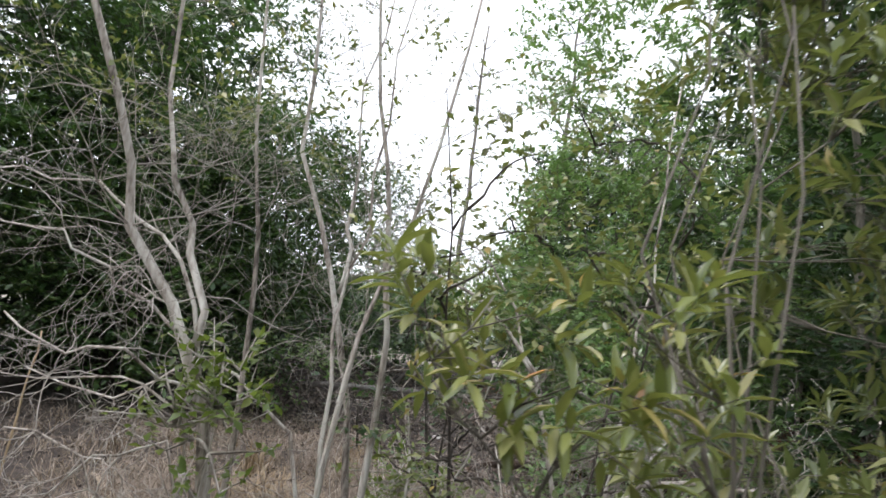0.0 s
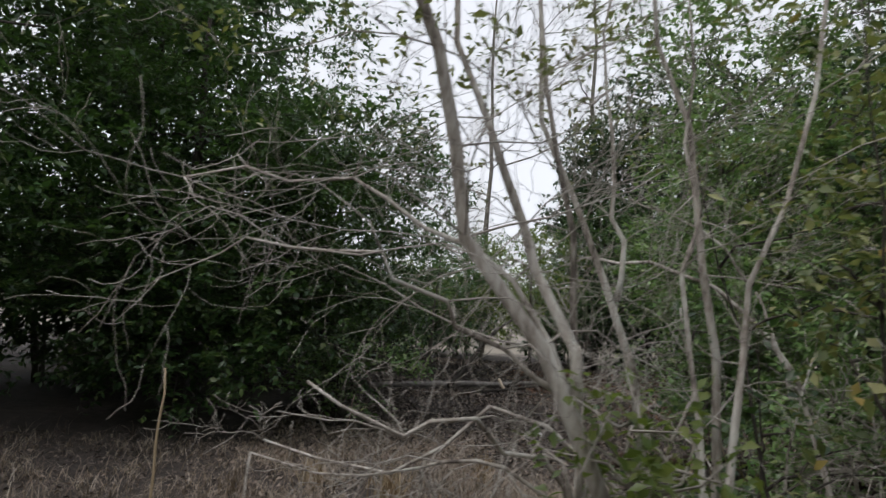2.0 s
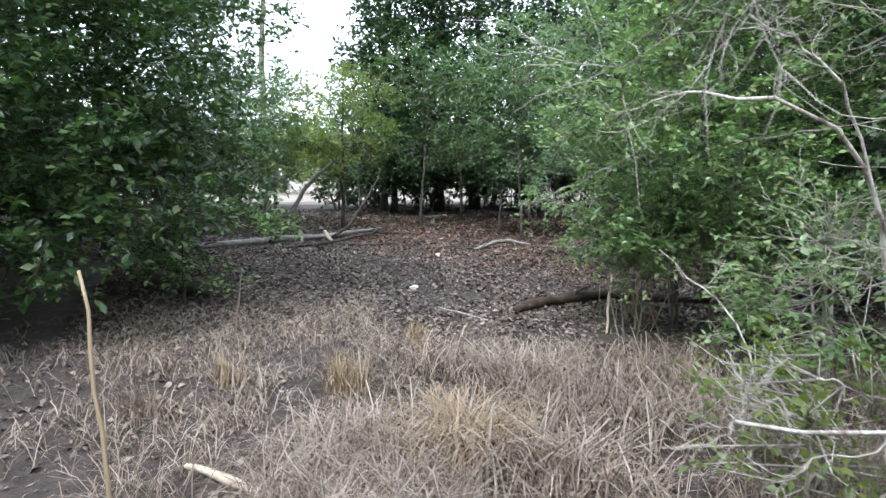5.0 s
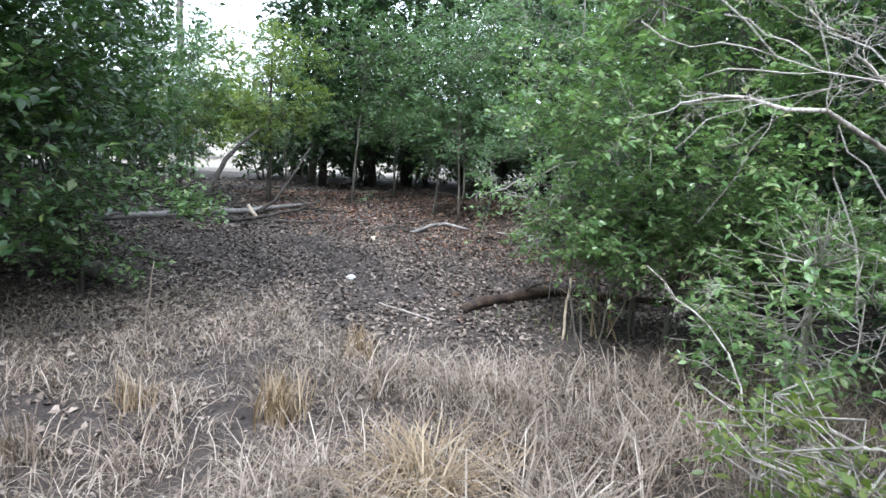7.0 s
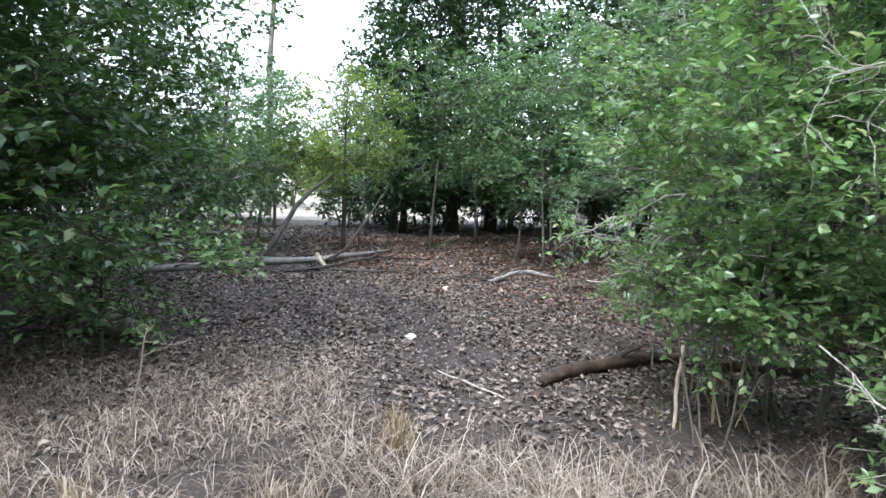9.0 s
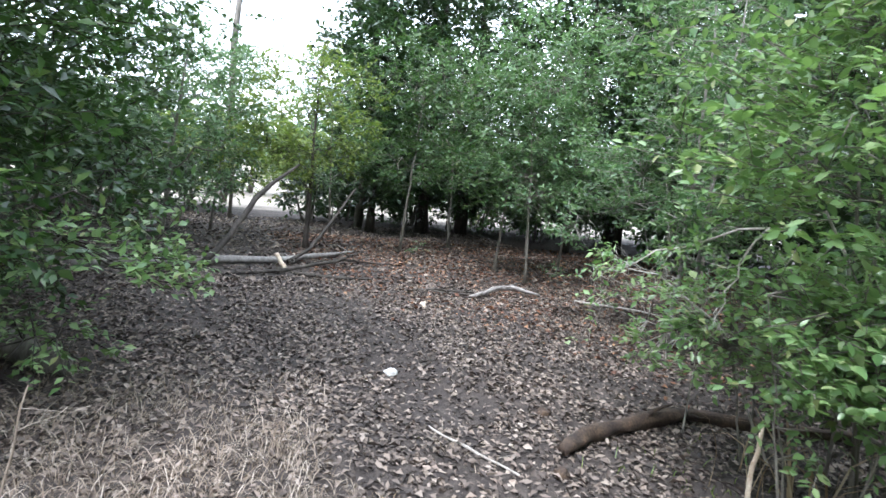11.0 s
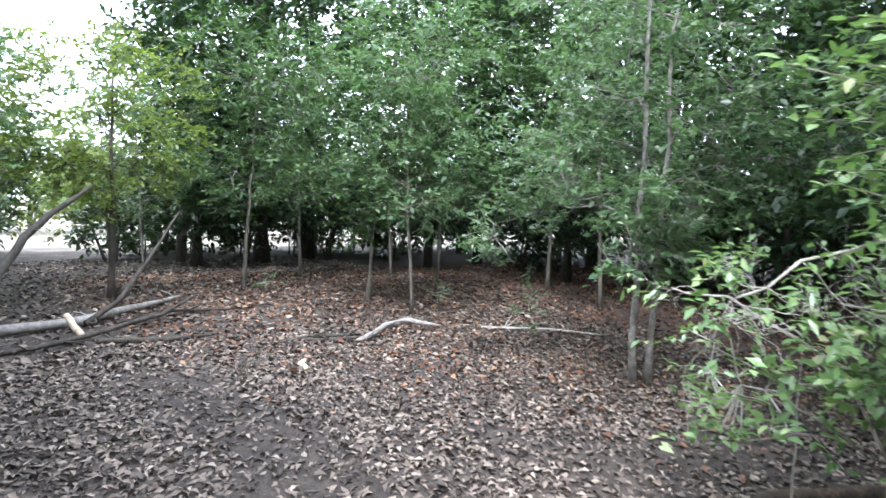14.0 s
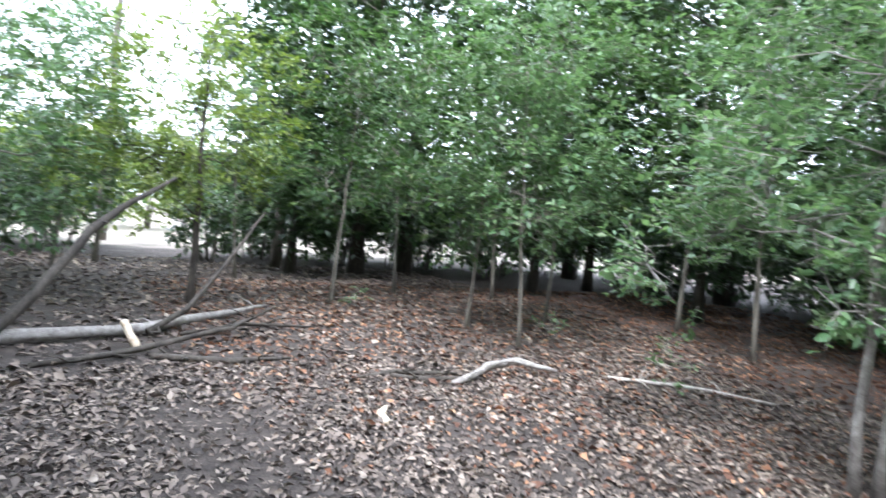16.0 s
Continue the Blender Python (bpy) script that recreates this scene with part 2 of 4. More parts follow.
def leaf_arrays(pos, way, up, length, width, droop=0.12, fold=0.12, fine=False):
    """Folded, bent, pointed leaves; fine: with a rounder outline."""
    n = len(pos)
    way = unit(way)
    side = unit(np.cross(way, up))
    up = np.cross(side, way)
    L, W = length[:, None], width[:, None]
    if not fine:
        w1 = side * W * 0.5
        m = pos + way * L * 0.5
        verts = np.stack([pos, m - w1 + up * W * fold, m - up * L * droop * 0.2, m + w1 + up * W * fold, pos + way * L - up * L * droop], axis=1).reshape(-1, 3)
        tri = np.array([0, 2, 1, 0, 3, 2, 1, 2, 4, 3, 4, 2])
        return verts, (np.arange(n)[:, None] * 5 + tri[None, :]).ravel(), np.full(n * 4, 3)
    b = pos
    l1 = pos + way * L * 0.35 - side * W * 0.5 + up * W * fold
    r1 = pos + way * L * 0.35 + side * W * 0.5 + up * W * fold
    l2 = pos + way * L * 0.72 - side * W * 0.38 + up * (W * fold - L * droop * 0.4)
    r2 = pos + way * L * 0.72 + side * W * 0.38 + up * (W * fold - L * droop * 0.4)
    c1 = pos + way * L * 0.5 - up * L * droop * 0.15
    tip = pos + way * L - up * L * droop
    verts = np.stack([b, l1, r1, l2, r2, c1, tip], axis=1).reshape(-1, 3)
    tri = np.array([0, 5, 1, 0, 2, 5, 1, 5, 3, 2, 4, 5, 3, 5, 6, 4, 6, 5])
    faces = (np.arange(n)[:, None] * 7 + tri[None, :]).ravel()
    return verts, faces, np.full(n * 6, 3)


def leaf_mesh(name, pos, way, up, length, width, mat, droop=0.12, fold=0.12, fine=False):
    return raw_mesh(name, *leaf_arrays(pos, way, up, length, width, droop, fold, fine), mat)


def clumps(rng, centre, radii, count, gap=0.1, shell=0.45):
    """Uneven spots within an ellipsoid, with holes between them."""
    out = []
    c, r = np.array(centre), np.array(radii)
    while len(out) < count:
        p = rng.normal(size=3)
        p /= np.linalg.norm(p)
        p *= shell + (1 - shell) * rng.random() ** 0.7 if rng.random() < 0.8 else rng.random()
        q = c + p * r
        if noise.noise((q[0] * 1.1, q[1] * 1.1, q[2] * 1.3)) > gap - 0.28 and q[2] > 0.12 and (noise.noise((q[0] * 2.3 + 7, q[1] * 2.3, q[2] * 2.9)) > -0.03 or rng.random() < 0.16):
            out.append(q)
    return np.array(out)


def spray(rng, spots, centre, per, twig, size, flat=0.6, slim=0.42):
    """Leaves along one short twig at each spot. Returns twig starts, ends and the leaf arrays."""
    n = len(spots)
    out = spots - np.array(centre)
    d = unit(unit(out) + rng.normal(size=(n, 3)) * 0.6)
    d[:, 2] *= flat
    d[:, 2] -= 0.08
    d = unit(d)
    ends = spots + d * twig * rng.uniform(0.6, 1.2, (n, 1))
    t = np.tile(np.linspace(0.05, 1.0, per), n)[:, None]
    a, b = np.repeat(spots, per, 0), np.repeat(ends, per, 0)
    dd = np.repeat(d, per, 0)
    pos = a + (b - a) * t + rng.normal(size=(n * per, 3)) * 0.012
    side = unit(np.cross(dd, np.array([0, 0, 1.0])))
    sign = np.tile(np.where(np.arange(per) % 2, 1.0, -1.0), n)[:, None]
    way = dd * 0.55 + side * sign * 0.8 + rng.normal(size=(n * per, 3)) * 0.45
    up = np.array([0, 0, 1.0]) + rng.normal(size=(n * per, 3)) * 0.45
    length = size * rng.uniform(0.6, 1.25, n * per)
    return spots, ends, pos, way, up, length, length * slim * rng.uniform(0.8, 1.2, n * per)


def wavy(rng, a, b, steps, wob, sag=0.0):
    a, b = Vector(a), Vector(b)
    L = (b - a).length
    pts = []
    for i in range(steps + 1):
        t = i / steps
        p = a.lerp(b, t)
        if 0 < i:
            p = p + Vector(rng.normal(size=3)) * wob * L * (0.4 + 0.6 * t) * (1 if i < steps else 0)
        p.z += sag * L * math.sin(math.pi * t)
        pts.append(p)
    return pts


def tree(seed, base, crowns, trunk, label, leaf, bark, size=0.06, per=14, twig=0.3, name="tree", category="tree", group="", limbs=5, stems=1,
         lean=(0, 0), sides=8, gap=0.1, twigs=True, slim=0.5, spread=0.12, fine=False):
    """A tree: Empty > trunk(s), limbs, twigs, crown. crowns: (dx, dy, z, rx, ry, rz, clump count), from the base."""
    rng = np.random.default_rng(seed)
    x, y = base
    z = height(x, y) - 0.05
    top = new(name)
    top.location = (x, y, z)
    tagged(top, label, category, group)
    tall, r0 = trunk
    nodes = []
    for s in range(stems):
        a = rng.uniform(0, 6.28)
        off = (0, 0) if stems == 1 else (math.cos(a) * spread * 0.5, math.sin(a) * spread * 0.5)
        if stems == 2:
            off = ((0.05, -0.04), (-0.05, 0.04))[s]
        fan = {1: 0, 2: 2}.get(stems, 4)
        end = (lean[0] + off[0] * fan, lean[1] + off[1] * fan, tall * rng.uniform(0.85, 1))
        pts = wavy(rng, (off[0], off[1], 0), end, 9, 0.005)
        rad = [r0 * (1.35 if i == 0 else 1.0) * (1 - 0.8 * i / 9) for i in range(10)]
        w = Wood()
        w.tube(pts, rad, sides, 0.25, seed)
        child("trunk", w.mesh("trunk", bark), top)
        nodes += [(p, q) for p, q in zip(pts[2:], rad[2:])]
    allspots, ends_all, arr = [], [], []
    for (dx, dy, cz, rx, ry, rz, n) in crowns:
        spots = clumps(rng, (dx, dy, cz), (rx, ry, rz), n, gap)
        sp = spray(rng, spots, (dx, dy, cz - rz * 0.4), per, twig, size, slim=slim)
        allspots.append(spots)
        ends_all.append(sp[1])
        arr.append(sp[2:])
        picks = spots[rng.choice(len(spots), min(limbs, len(spots)), replace=False)]
        for pk in picks:
            below = [nd for nd in nodes[:len(nodes)] if nd[0].z < pk[2] + 0.2] or nodes[:1]
            nd = min(below[:200], key=lambda k: (k[0] - Vector(pk)).length + 0.25 * abs(k[0].z - pk[2] * 0.6))
            pts = wavy(rng, nd[0], pk, 6, 0.05, 0.06)
            rr = max(0.006, nd[1] * 0.55)
            w = Wood()
            w.tube(pts, [rr * (1 - 0.75 * i / 6) for i in range(7)], 6, 0.2, seed)
            child("limb", w.mesh("limb", bark), top)
            nodes += [(p, rr * (1 - 0.75 * i / 6)) for i, p in enumerate(pts) if i > 1]
    spots, ends = np.concatenate(allspots), np.concatenate(ends_all)
    if twigs:
        w = Wood()
        nodepos = np.array([tuple(nd[0]) for nd in nodes])
        for a, b in zip(spots, ends):
            k = np.argmin(((nodepos - a) ** 2).sum(1))
            s = nodepos[k]
            if np.linalg.norm(s - a) < 0.34:
                w.tube([s, a, b], [0.006, 0.0035, 0.0015], 3)
            else:
                w.tube([a, b], [0.004, 0.0015], 3)
        child("twig_spray", w.mesh("twig_spray", bark), top)["kind"] = "stuff"
    cat = [np.concatenate([q[i] for q in arr]) for i in range(5)]
    child("crown", leaf_mesh("crown", *cat, leaf, fine=fine), top)["kind"] = "stuff"
    return top


def grow(rng, out, p, d, length, r, depth, kink=0.25, rise=0.1, split=3, shrink=0.62, spread=0.7):
    """Bare branching wood: appends (points, radii) of each branch to out."""
    n = 5
    pts, rad = [p.copy()], [r]
    d = d.normalized()
    for i in range(n):
        d = (d + Vector(rng.normal(size=3)) * kink * 0.45 + Vector((0, 0, rise * 0.25))).normalized()
        p = p + d * length / n
        pts.append(p.copy())
        rad.append(max(0.0008, r * (1 - 0.62 * (i + 1) / n)))
    out.append((pts, rad, depth))
    if depth <= 0:
        return
    for k in range(split):
        i = int(rng.integers(1, n + 1))
        side = Vector(rng.normal(size=3))
        side = (side - d * side.dot(d)).normalized()
        nd = (pts[i] - pts[i - 1]).normalized() + side * spread * rng.uniform(0.7, 1.4)
        grow(rng, out, pts[i].copy(), nd, length * shrink * rng.uniform(0.7, 1.2), rad[i] * 0.62, depth - 1, kink, rise, split, shrink, spread)


def stick(name, pts, radii, mat, label, category="branch", sides=8, rough=0.3, twigs=0, seed=1, group=""):
    """A piece of dead wood lying on the ground; pts are offsets from its first end."""
    rng = np.random.default_rng(seed)
    x0, y0 = pts[0][0], pts[0][1]
    z0 = height(x0, y0)
    fine = []
    rr = []
    for i in range(len(pts) - 1):
        for k in range(4):
            t = k / 4
            p = Vector(pts[i]).lerp(Vector(pts[i + 1]), t)
            fine.append((p.x - x0 + rng.normal() * 0.006, p.y - y0 + rng.normal() * 0.006, p.z + height(p.x, p.y) - z0))
            rr.append(radii[i] + (radii[i + 1] - radii[i]) * t)
    p = Vector(pts[-1])
    fine.append((p.x - x0, p.y - y0, p.z + height(p.x, p.y) - z0))
    rr.append(radii[-1])
    w = Wood()
    w.tube(fine, rr, sides, rough, seed)
    for k in range(twigs):
        i = int(rng.integers(1, len(fine) - 1))
        a = rng.uniform(0, 6.28)
        ln = rng.uniform(0.12, 0.4)
        w.tube(wavy(rng, fine[i], (fine[i][0] + math.cos(a) * ln, fine[i][1] + math.sin(a) * ln, fine[i][2] + rng.uniform(-0.02, 0.15)), 3, 0.08), [rr[i] * 0.5, rr[i] * 0.4, rr[i] * 0.25, 0.002], 4)
    ob = new(name, w.mesh(name, mat))
    ob.location = (x0, y0, z0)
    return tagged(ob, label, category, group)


# ---- ground ----
def make_ground():
    def axis(mid, half):
        inner = np.linspace(-half, half, 130)
        outer = half + np.geomspace(0.4, 1500, 26)
        return np.concatenate([-outer[::-1], inner, outer]) + mid
    xs, ys = axis(1.5, 9), axis(8.5, 9.5)
    nx, ny = len(xs), len(ys)
    verts = np.array([(x, y, height(x, y)) for y in ys for x in xs])
    i, j = np.meshgrid(np.arange(nx - 1), np.arange(ny - 1))
    a = (j * nx + i).ravel()
    faces = np.stack([a, a + 1, a + nx + 1, a + nx], 1).ravel()
    me = raw_mesh("ground", verts, faces, np.full(len(a), 4), SOIL)
    me.polygons.foreach_set("use_smooth", [True] * len(me.polygons))
    ob = new("ground", me)
    tagged(ob, "dark forest soil with dry litter, pale sand beyond", "ground", kind="structure")


make_ground()


def litter(seed, count, box, mat, label, name, size=0.055, keep=None, lift=0.012):
    """Fallen leaves strewn over a stretch of the ground."""
    rng = np.random.default_rng(seed)
    pts = []
    x0, y0, x1, y1 = box
    while len(pts) < count:
        x, y = rng.uniform(x0, x1), rng.uniform(y0, y1)
        if keep is None or rng.random() < keep(x, y):
            pts.append((x, y, height(x, y) + rng.uniform(0.002, lift * 2)))
    pos = np.array(pts)
    a = rng.uniform(0, 6.28, count)
    way = np.stack([np.cos(a), np.sin(a), rng.normal(0, 0.28, count)], 1)
    up = np.array([0, 0, 1.0]) + rng.normal(size=(count, 3)) * 0.38
    length = size * rng.uniform(0.55, 1.35, count)
    me = leaf_mesh(name, pos, way, up, length, length * rng.uniform(0.38, 0.62, count), mat, 0.2, rng.choice([-0.3, 0.25, 0.4], count)[:, None])
    ob = new(name, me)
    return tagged(ob, label, "leaf litter", kind="stuff")


def smooth01(v, a, b):
    t = min(1, max(0, (v - a) / (b - a)))
    return t * t * (3 - 2 * t)


def leafy(x, y):
    edge = 6.9 + 0.5 * noise.noise((x * 0.8, 2.0, 1.0)) - 0.25 * x
    a = smooth01(y, edge - 0.9, edge + 0.5)
    patch = 0.35 + 0.65 * smooth01(noise.noise((x * 1.3, y * 1.3, 5.0)), -0.35, 0.15)
    return max(0.05, a) * patch


def rusty(x, y):
    return smooth01(x * 0.75 + (y - 8) * 0.5, 1.2, 3.6)


litter(11, 60000, (-3.2, 5.0, 5.5, 12.5), LITTER, "dry grey-brown oak leaves strewn over the clearing", "leaf_litter", 0.052, leafy)
litter(12, 18000, (-4.5, 11.5, 7, 21), LITTER, "dry brown leaves under the far trees", "leaf_litter", 0.085)
litter(13, 26000, (0.5, 7, 13, 18), RUST, "rust-brown dead leaves and needles under the trees", "leaf_litter", 0.065, rusty)
litter(14, 14000, (-6, -1.5, 4, 7.5), LITTER, "scattered dry leaves among dead grass", "leaf_litter", 0.05)


def grass(seed, count, keep, box, mat, label, tall=(0.1, 0.35), flat=0.7, name="dry_grass", width=0.004):
    """Thin bent blades, three steps each."""
    rng = np.random.default_rng(seed)
    x0, y0, x1, y1 = box
    pts = []
    while len(pts) < count:
        x, y = rng.uniform(x0, x1), rng.uniform(y0, y1)
        if rng.random() < keep(x, y):
            for k in range(int(rng.integers(3, 9))):
                px, py = x + rng.normal() * 0.03, y + rng.normal() * 0.03
                pts.append((px, py, height(px, py) - 0.005))
    pos = np.array(pts[:count])
    blade_object(rng, pos, name, mat, tall, flat, width, label)


def blade_mesh(rng, pos, name, mat, tall, flat, width):
    n = len(pos)
    a = rng.uniform(0, 6.28, n)
    out = np.stack([np.cos(a), np.sin(a), np.zeros(n)], 1)
    L = rng.uniform(*tall, n)[:, None]
    f = np.clip(rng.normal(flat, 0.3, n), 0.05, 1.6)[:, None]
    z = np.array([0, 0, 1.0])
    p0 = pos
    d1 = unit(z + out * f * 0.5)
    p1 = p0 + d1 * L * 0.4
    d2 = unit(z * 0.8 + out * f * 1.3 + rng.normal(size=(n, 3)) * 0.15)
    p2 = p1 + d2 * L * 0.35
    d3 = unit(z * (0.5 - f) + out * f * 1.8 + rng.normal(size=(n, 3)) * 0.2)
    p3 = p2 + d3 * L * 0.3
    low = pos[:, 2:3] + 0.004
    for p in (p2, p3):
        p[:, 2:3] = np.maximum(p[:, 2:3], low)
    side = np.stack([-np.sin(a), np.cos(a), np.zeros(n)], 1) * width * rng.uniform(0.6, 1.5, (n, 1))
    v = np.stack([p0 - side, p0 + side, p1 - side * 0.9, p1 + side * 0.9, p2 - side * 0.6, p2 + side * 0.6, p3], 1).reshape(-1, 3)
    tri = np.array([0, 1, 3, 0, 3, 2, 2, 3, 5, 2, 5, 4, 4, 5, 6])
    faces = (np.arange(n)[:, None] * 7 + tri).ravel()
    return raw_mesh(name, v, faces, np.full(n * 5, 3), mat)


def blade_object(rng, pos, name, mat, tall, flat, width, label):
    ob = new(name, blade_mesh(rng, pos, name, mat, tall, flat, width))
    return tagged(ob, label, "grass", kind="stuff")


def meadow(x, y):
    edge = 6.15 + 0.5 * noise.noise((x * 0.8, 2.0, 1.0)) - 0.3 * x
    return (1 - smooth01(y, edge - 1.0, edge + 0.6)) * (0.25 + 0.75 * smooth01(x, -3.0, -1.3)) * (0.12 + 0.88 * smooth01(noise.noise((x * 1.5, y * 1.5, 9.0)), -0.25, 0.25))


grass(21, 64000, meadow, (-6.5, -1.5, 3.2, 7.6), STRAW, "matted dry tan grass at the edge of the clearing", (0.06, 0.28), 1.7, width=0.002)
grass(22, 5000, lambda x, y: meadow(x, y) * smooth01(noise.noise((x, y, 14.0)), 0.0, 0.3), (-3.5, 3.6, 1.6, 6.6), STRAW, "taller pale dead grass stems", (0.2, 0.5), 1.5, width=0.0022)


def tuft(x, y, count, tall, mat, label, seed, flat=0.35, name="grass_tuft", width=0.003, radius=0.06):
    rng = np.random.default_rng(seed)
    pos = np.stack([rng.normal(0, radius, count), rng.normal(0, radius, count), np.full(count, -0.01)], 1)
    ob = new(name, blade_mesh(rng, pos, name, mat, tall, flat, width))
    ob.location = (x, y, height(x, y))
    return tagged(ob, label, "grass", "dry grass tufts", "stuff")


grass(23, 7000, lambda x, y: smooth01(1.5 - math.hypot((x + 1.9) * 0.8, y - 7.5) + 0.9 * noise.noise((x * 1.7, y * 1.7, 4.0)), 0.0, 1.0), (-4.0, 5.6, 0.2, 9.6), STRAW, "thin flattened straw strewn over leaf litter", (0.05, 0.17), 1.7, width=0.002)

tuft(-0.63, 6.5, 120, (0.12, 0.32), GOLD, "upright orange-brown dry grass tuft in leaf litter", 1)
tuft(-1.37, 5.75, 160, (0.15, 0.36), GOLD, "pale golden dry grass tuft", 2)
tuft(-1.02, 4.75, 300, (0.25, 0.6), GOLD, "fallen heap of golden dead grass", 3, 1.4, width=0.0035, radius=0.11)
tuft(-0.75, 4.35, 300, (0.3, 0.65), STRAW, "bleached heap of bent dead grass", 4, 1.5, width=0.0035, radius=0.16)
tuft(-2.0, 6.1, 90, (0.1, 0.28), GOLD, "small tan dry grass tuft", 5)
tuft(-2.5, 5.7, 90, (0.1, 0.3), STRAW, "small faded dry grass tuft", 6)
tuft(0.1, 4.7, 240, (0.3, 0.6), STRAW, "bleached leaning dead grass clump", 7, 1.3, radius=0.22)
tuft(0.6, 5.2, 200, (0.3, 0.55), STRAW, "bleached dead grass clump beside a bush", 8, 1.2, radius=0.22)
tuft(1.55, 6.6, 16, (0.3, 0.6), GOLD, "tan grass stems below a green bush", 9, 0.5, radius=0.14)
tuft(1.45, 6.35, 9, (0.6, 0.95), GOLD, "arching long tan grass blades below a bush", 10, 0.95, width=0.007, radius=0.1)
tuft(1.25, 6.75, 40, (0.05, 0.16), LIME, "thin green grass shoots in dead leaves", 12, 0.6, radius=0.3)

# ---- trees and bushes ----
# large dark oak left of the walk, leaves hanging to the ground
tree(101, (-4.4, 8.8), [(0.2, -0.2, 2.4, 2.3, 1.9, 2.3, 1500), (-0.1, 0.2, 5.3, 2.3, 2.2, 1.8, 900), (1.5, 1.2, 2.6, 1.4, 1.4, 1.7, 560), (-1.6, -0.8, 3.0, 2.0, 1.8, 2.8, 800), (0.7, -0.8, 1.3, 1.7, 1.1, 1.05, 650), (2.0, 0.9, 1.3, 0.9, 0.9, 0.9, 260), (2.1, -0.5, 3.2, 1.3, 1.0, 0.8, 330)],
     (6.0, 0.11), "broad dark evergreen oak with leaves hanging near the ground", OAK, DARK_BARK, 0.094, 12, 0.38, limbs=7)
tree(102, (-6.8, 6.4), [(0, 0, 2.7, 2.2, 2.0, 2.7, 800), (0.5, 0.5, 6, 2.0, 2.0, 1.6, 360)], (6.0, 0.14), "dark evergreen oak in deep shade", OAK, DARK_BARK, 0.11, 14, 0.4, limbs=6, twigs=False)
tree(103, (-3.4, 12.6), [(0, 0, 2.5, 2.0, 1.8, 1.9, 700), (1.5, -0.2, 3.6, 1.3, 1.2, 1.0, 330), (-0.6, 0.2, 4.6, 1.8, 1.6, 1.0, 380)], (4.6, 0.09), "evergreen oak with a thin grey-green crown", OAK, DARK_BARK, 0.1, 13, 0.38, limbs=6)
tree(104, (-2.3, 8.5), [(0.3, 0.0, 0.65, 0.8, 0.5, 0.36, 170)], (0.9, 0.02), "low drooping oak shoot with glossy leaves", BUSH, DARK_BARK, 0.07, 10, 0.28, name="shrub", category="shrub", limbs=4)
tree(105, (-1.5, 15.5), [(0, 0, 2.2, 1.6, 1.4, 1.6, 520)], (3.6, 0.05), "slender oak with grey-green foliage", SAPLING, GREY_BARK, 0.1, 12, 0.36, limbs=5, lean=(0.3, 0))
# oak with the darkened leaf, its shade coloured in
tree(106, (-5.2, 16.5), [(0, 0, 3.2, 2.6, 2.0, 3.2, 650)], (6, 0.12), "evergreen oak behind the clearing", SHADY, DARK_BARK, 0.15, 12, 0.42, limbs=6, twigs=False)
# slim sapling at the fallen branch, with a light crown
tree(107, (0.9, 15.4), [(0, 0, 2.5, 1.25, 1.1, 1.1, 380), (-0.6, 0.4, 1.5, 0.9, 0.7, 0.6, 130)], (3.5, 0.05), "slim dark-stemmed sapling with a light green crown", LIME, DARK_BARK, 0.09, 12, 0.32, limbs=6, name="sapling")
tree(108, (0.0, 20.0), [(0, 0, 2.2, 1.8, 1.2, 1.3, 300)], (3.4, 0.05), "yellow-green young tree at the sunny edge", LIME, GREY_BARK, 0.13, 12, 0.38, limbs=5, name="sapling", twigs=False)

# bright bush that hangs over the log
tree(110, (1.75, 6.1), [(0.0, -0.05, 1.95, 1.35, 1.2, 1.3, 1250), (-0.5, 0.3, 1.05, 0.6, 0.65, 0.35, 210), (0.2, 0, 3.9, 1.6, 1.4, 1.7, 1000), (0.7, -0.5, 0.75, 0.9, 0.7, 0.6, 260)], (4.4, 0.012),
     "tall leafy green bush with glossy leaves", BUSH, GREY_BARK, 0.058, 15, 0.27, name="bush", category="bush", stems=4, limbs=12, spread=0.3, fine=True)
# dark leaf colour stands for the shade inside this bush
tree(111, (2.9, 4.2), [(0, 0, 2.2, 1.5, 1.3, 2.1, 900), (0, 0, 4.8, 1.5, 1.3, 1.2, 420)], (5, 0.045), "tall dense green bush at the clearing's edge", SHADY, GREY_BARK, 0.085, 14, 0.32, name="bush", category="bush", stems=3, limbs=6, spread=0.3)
tree(112, (1.55, 4.7), [(0, 0, 0.75, 0.85, 0.7, 0.65, 330)], (1.1, 0.02), "low green undergrowth bush in dry grass", BUSH, TWIG, 0.055, 13, 0.22, name="bush", category="bush", stems=3, limbs=4, spread=0.2)
# same darkened leaf, shade painted rather than cast
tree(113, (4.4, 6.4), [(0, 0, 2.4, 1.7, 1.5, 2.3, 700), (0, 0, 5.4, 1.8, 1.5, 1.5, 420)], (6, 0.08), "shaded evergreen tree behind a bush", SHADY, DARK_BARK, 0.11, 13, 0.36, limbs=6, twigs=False)
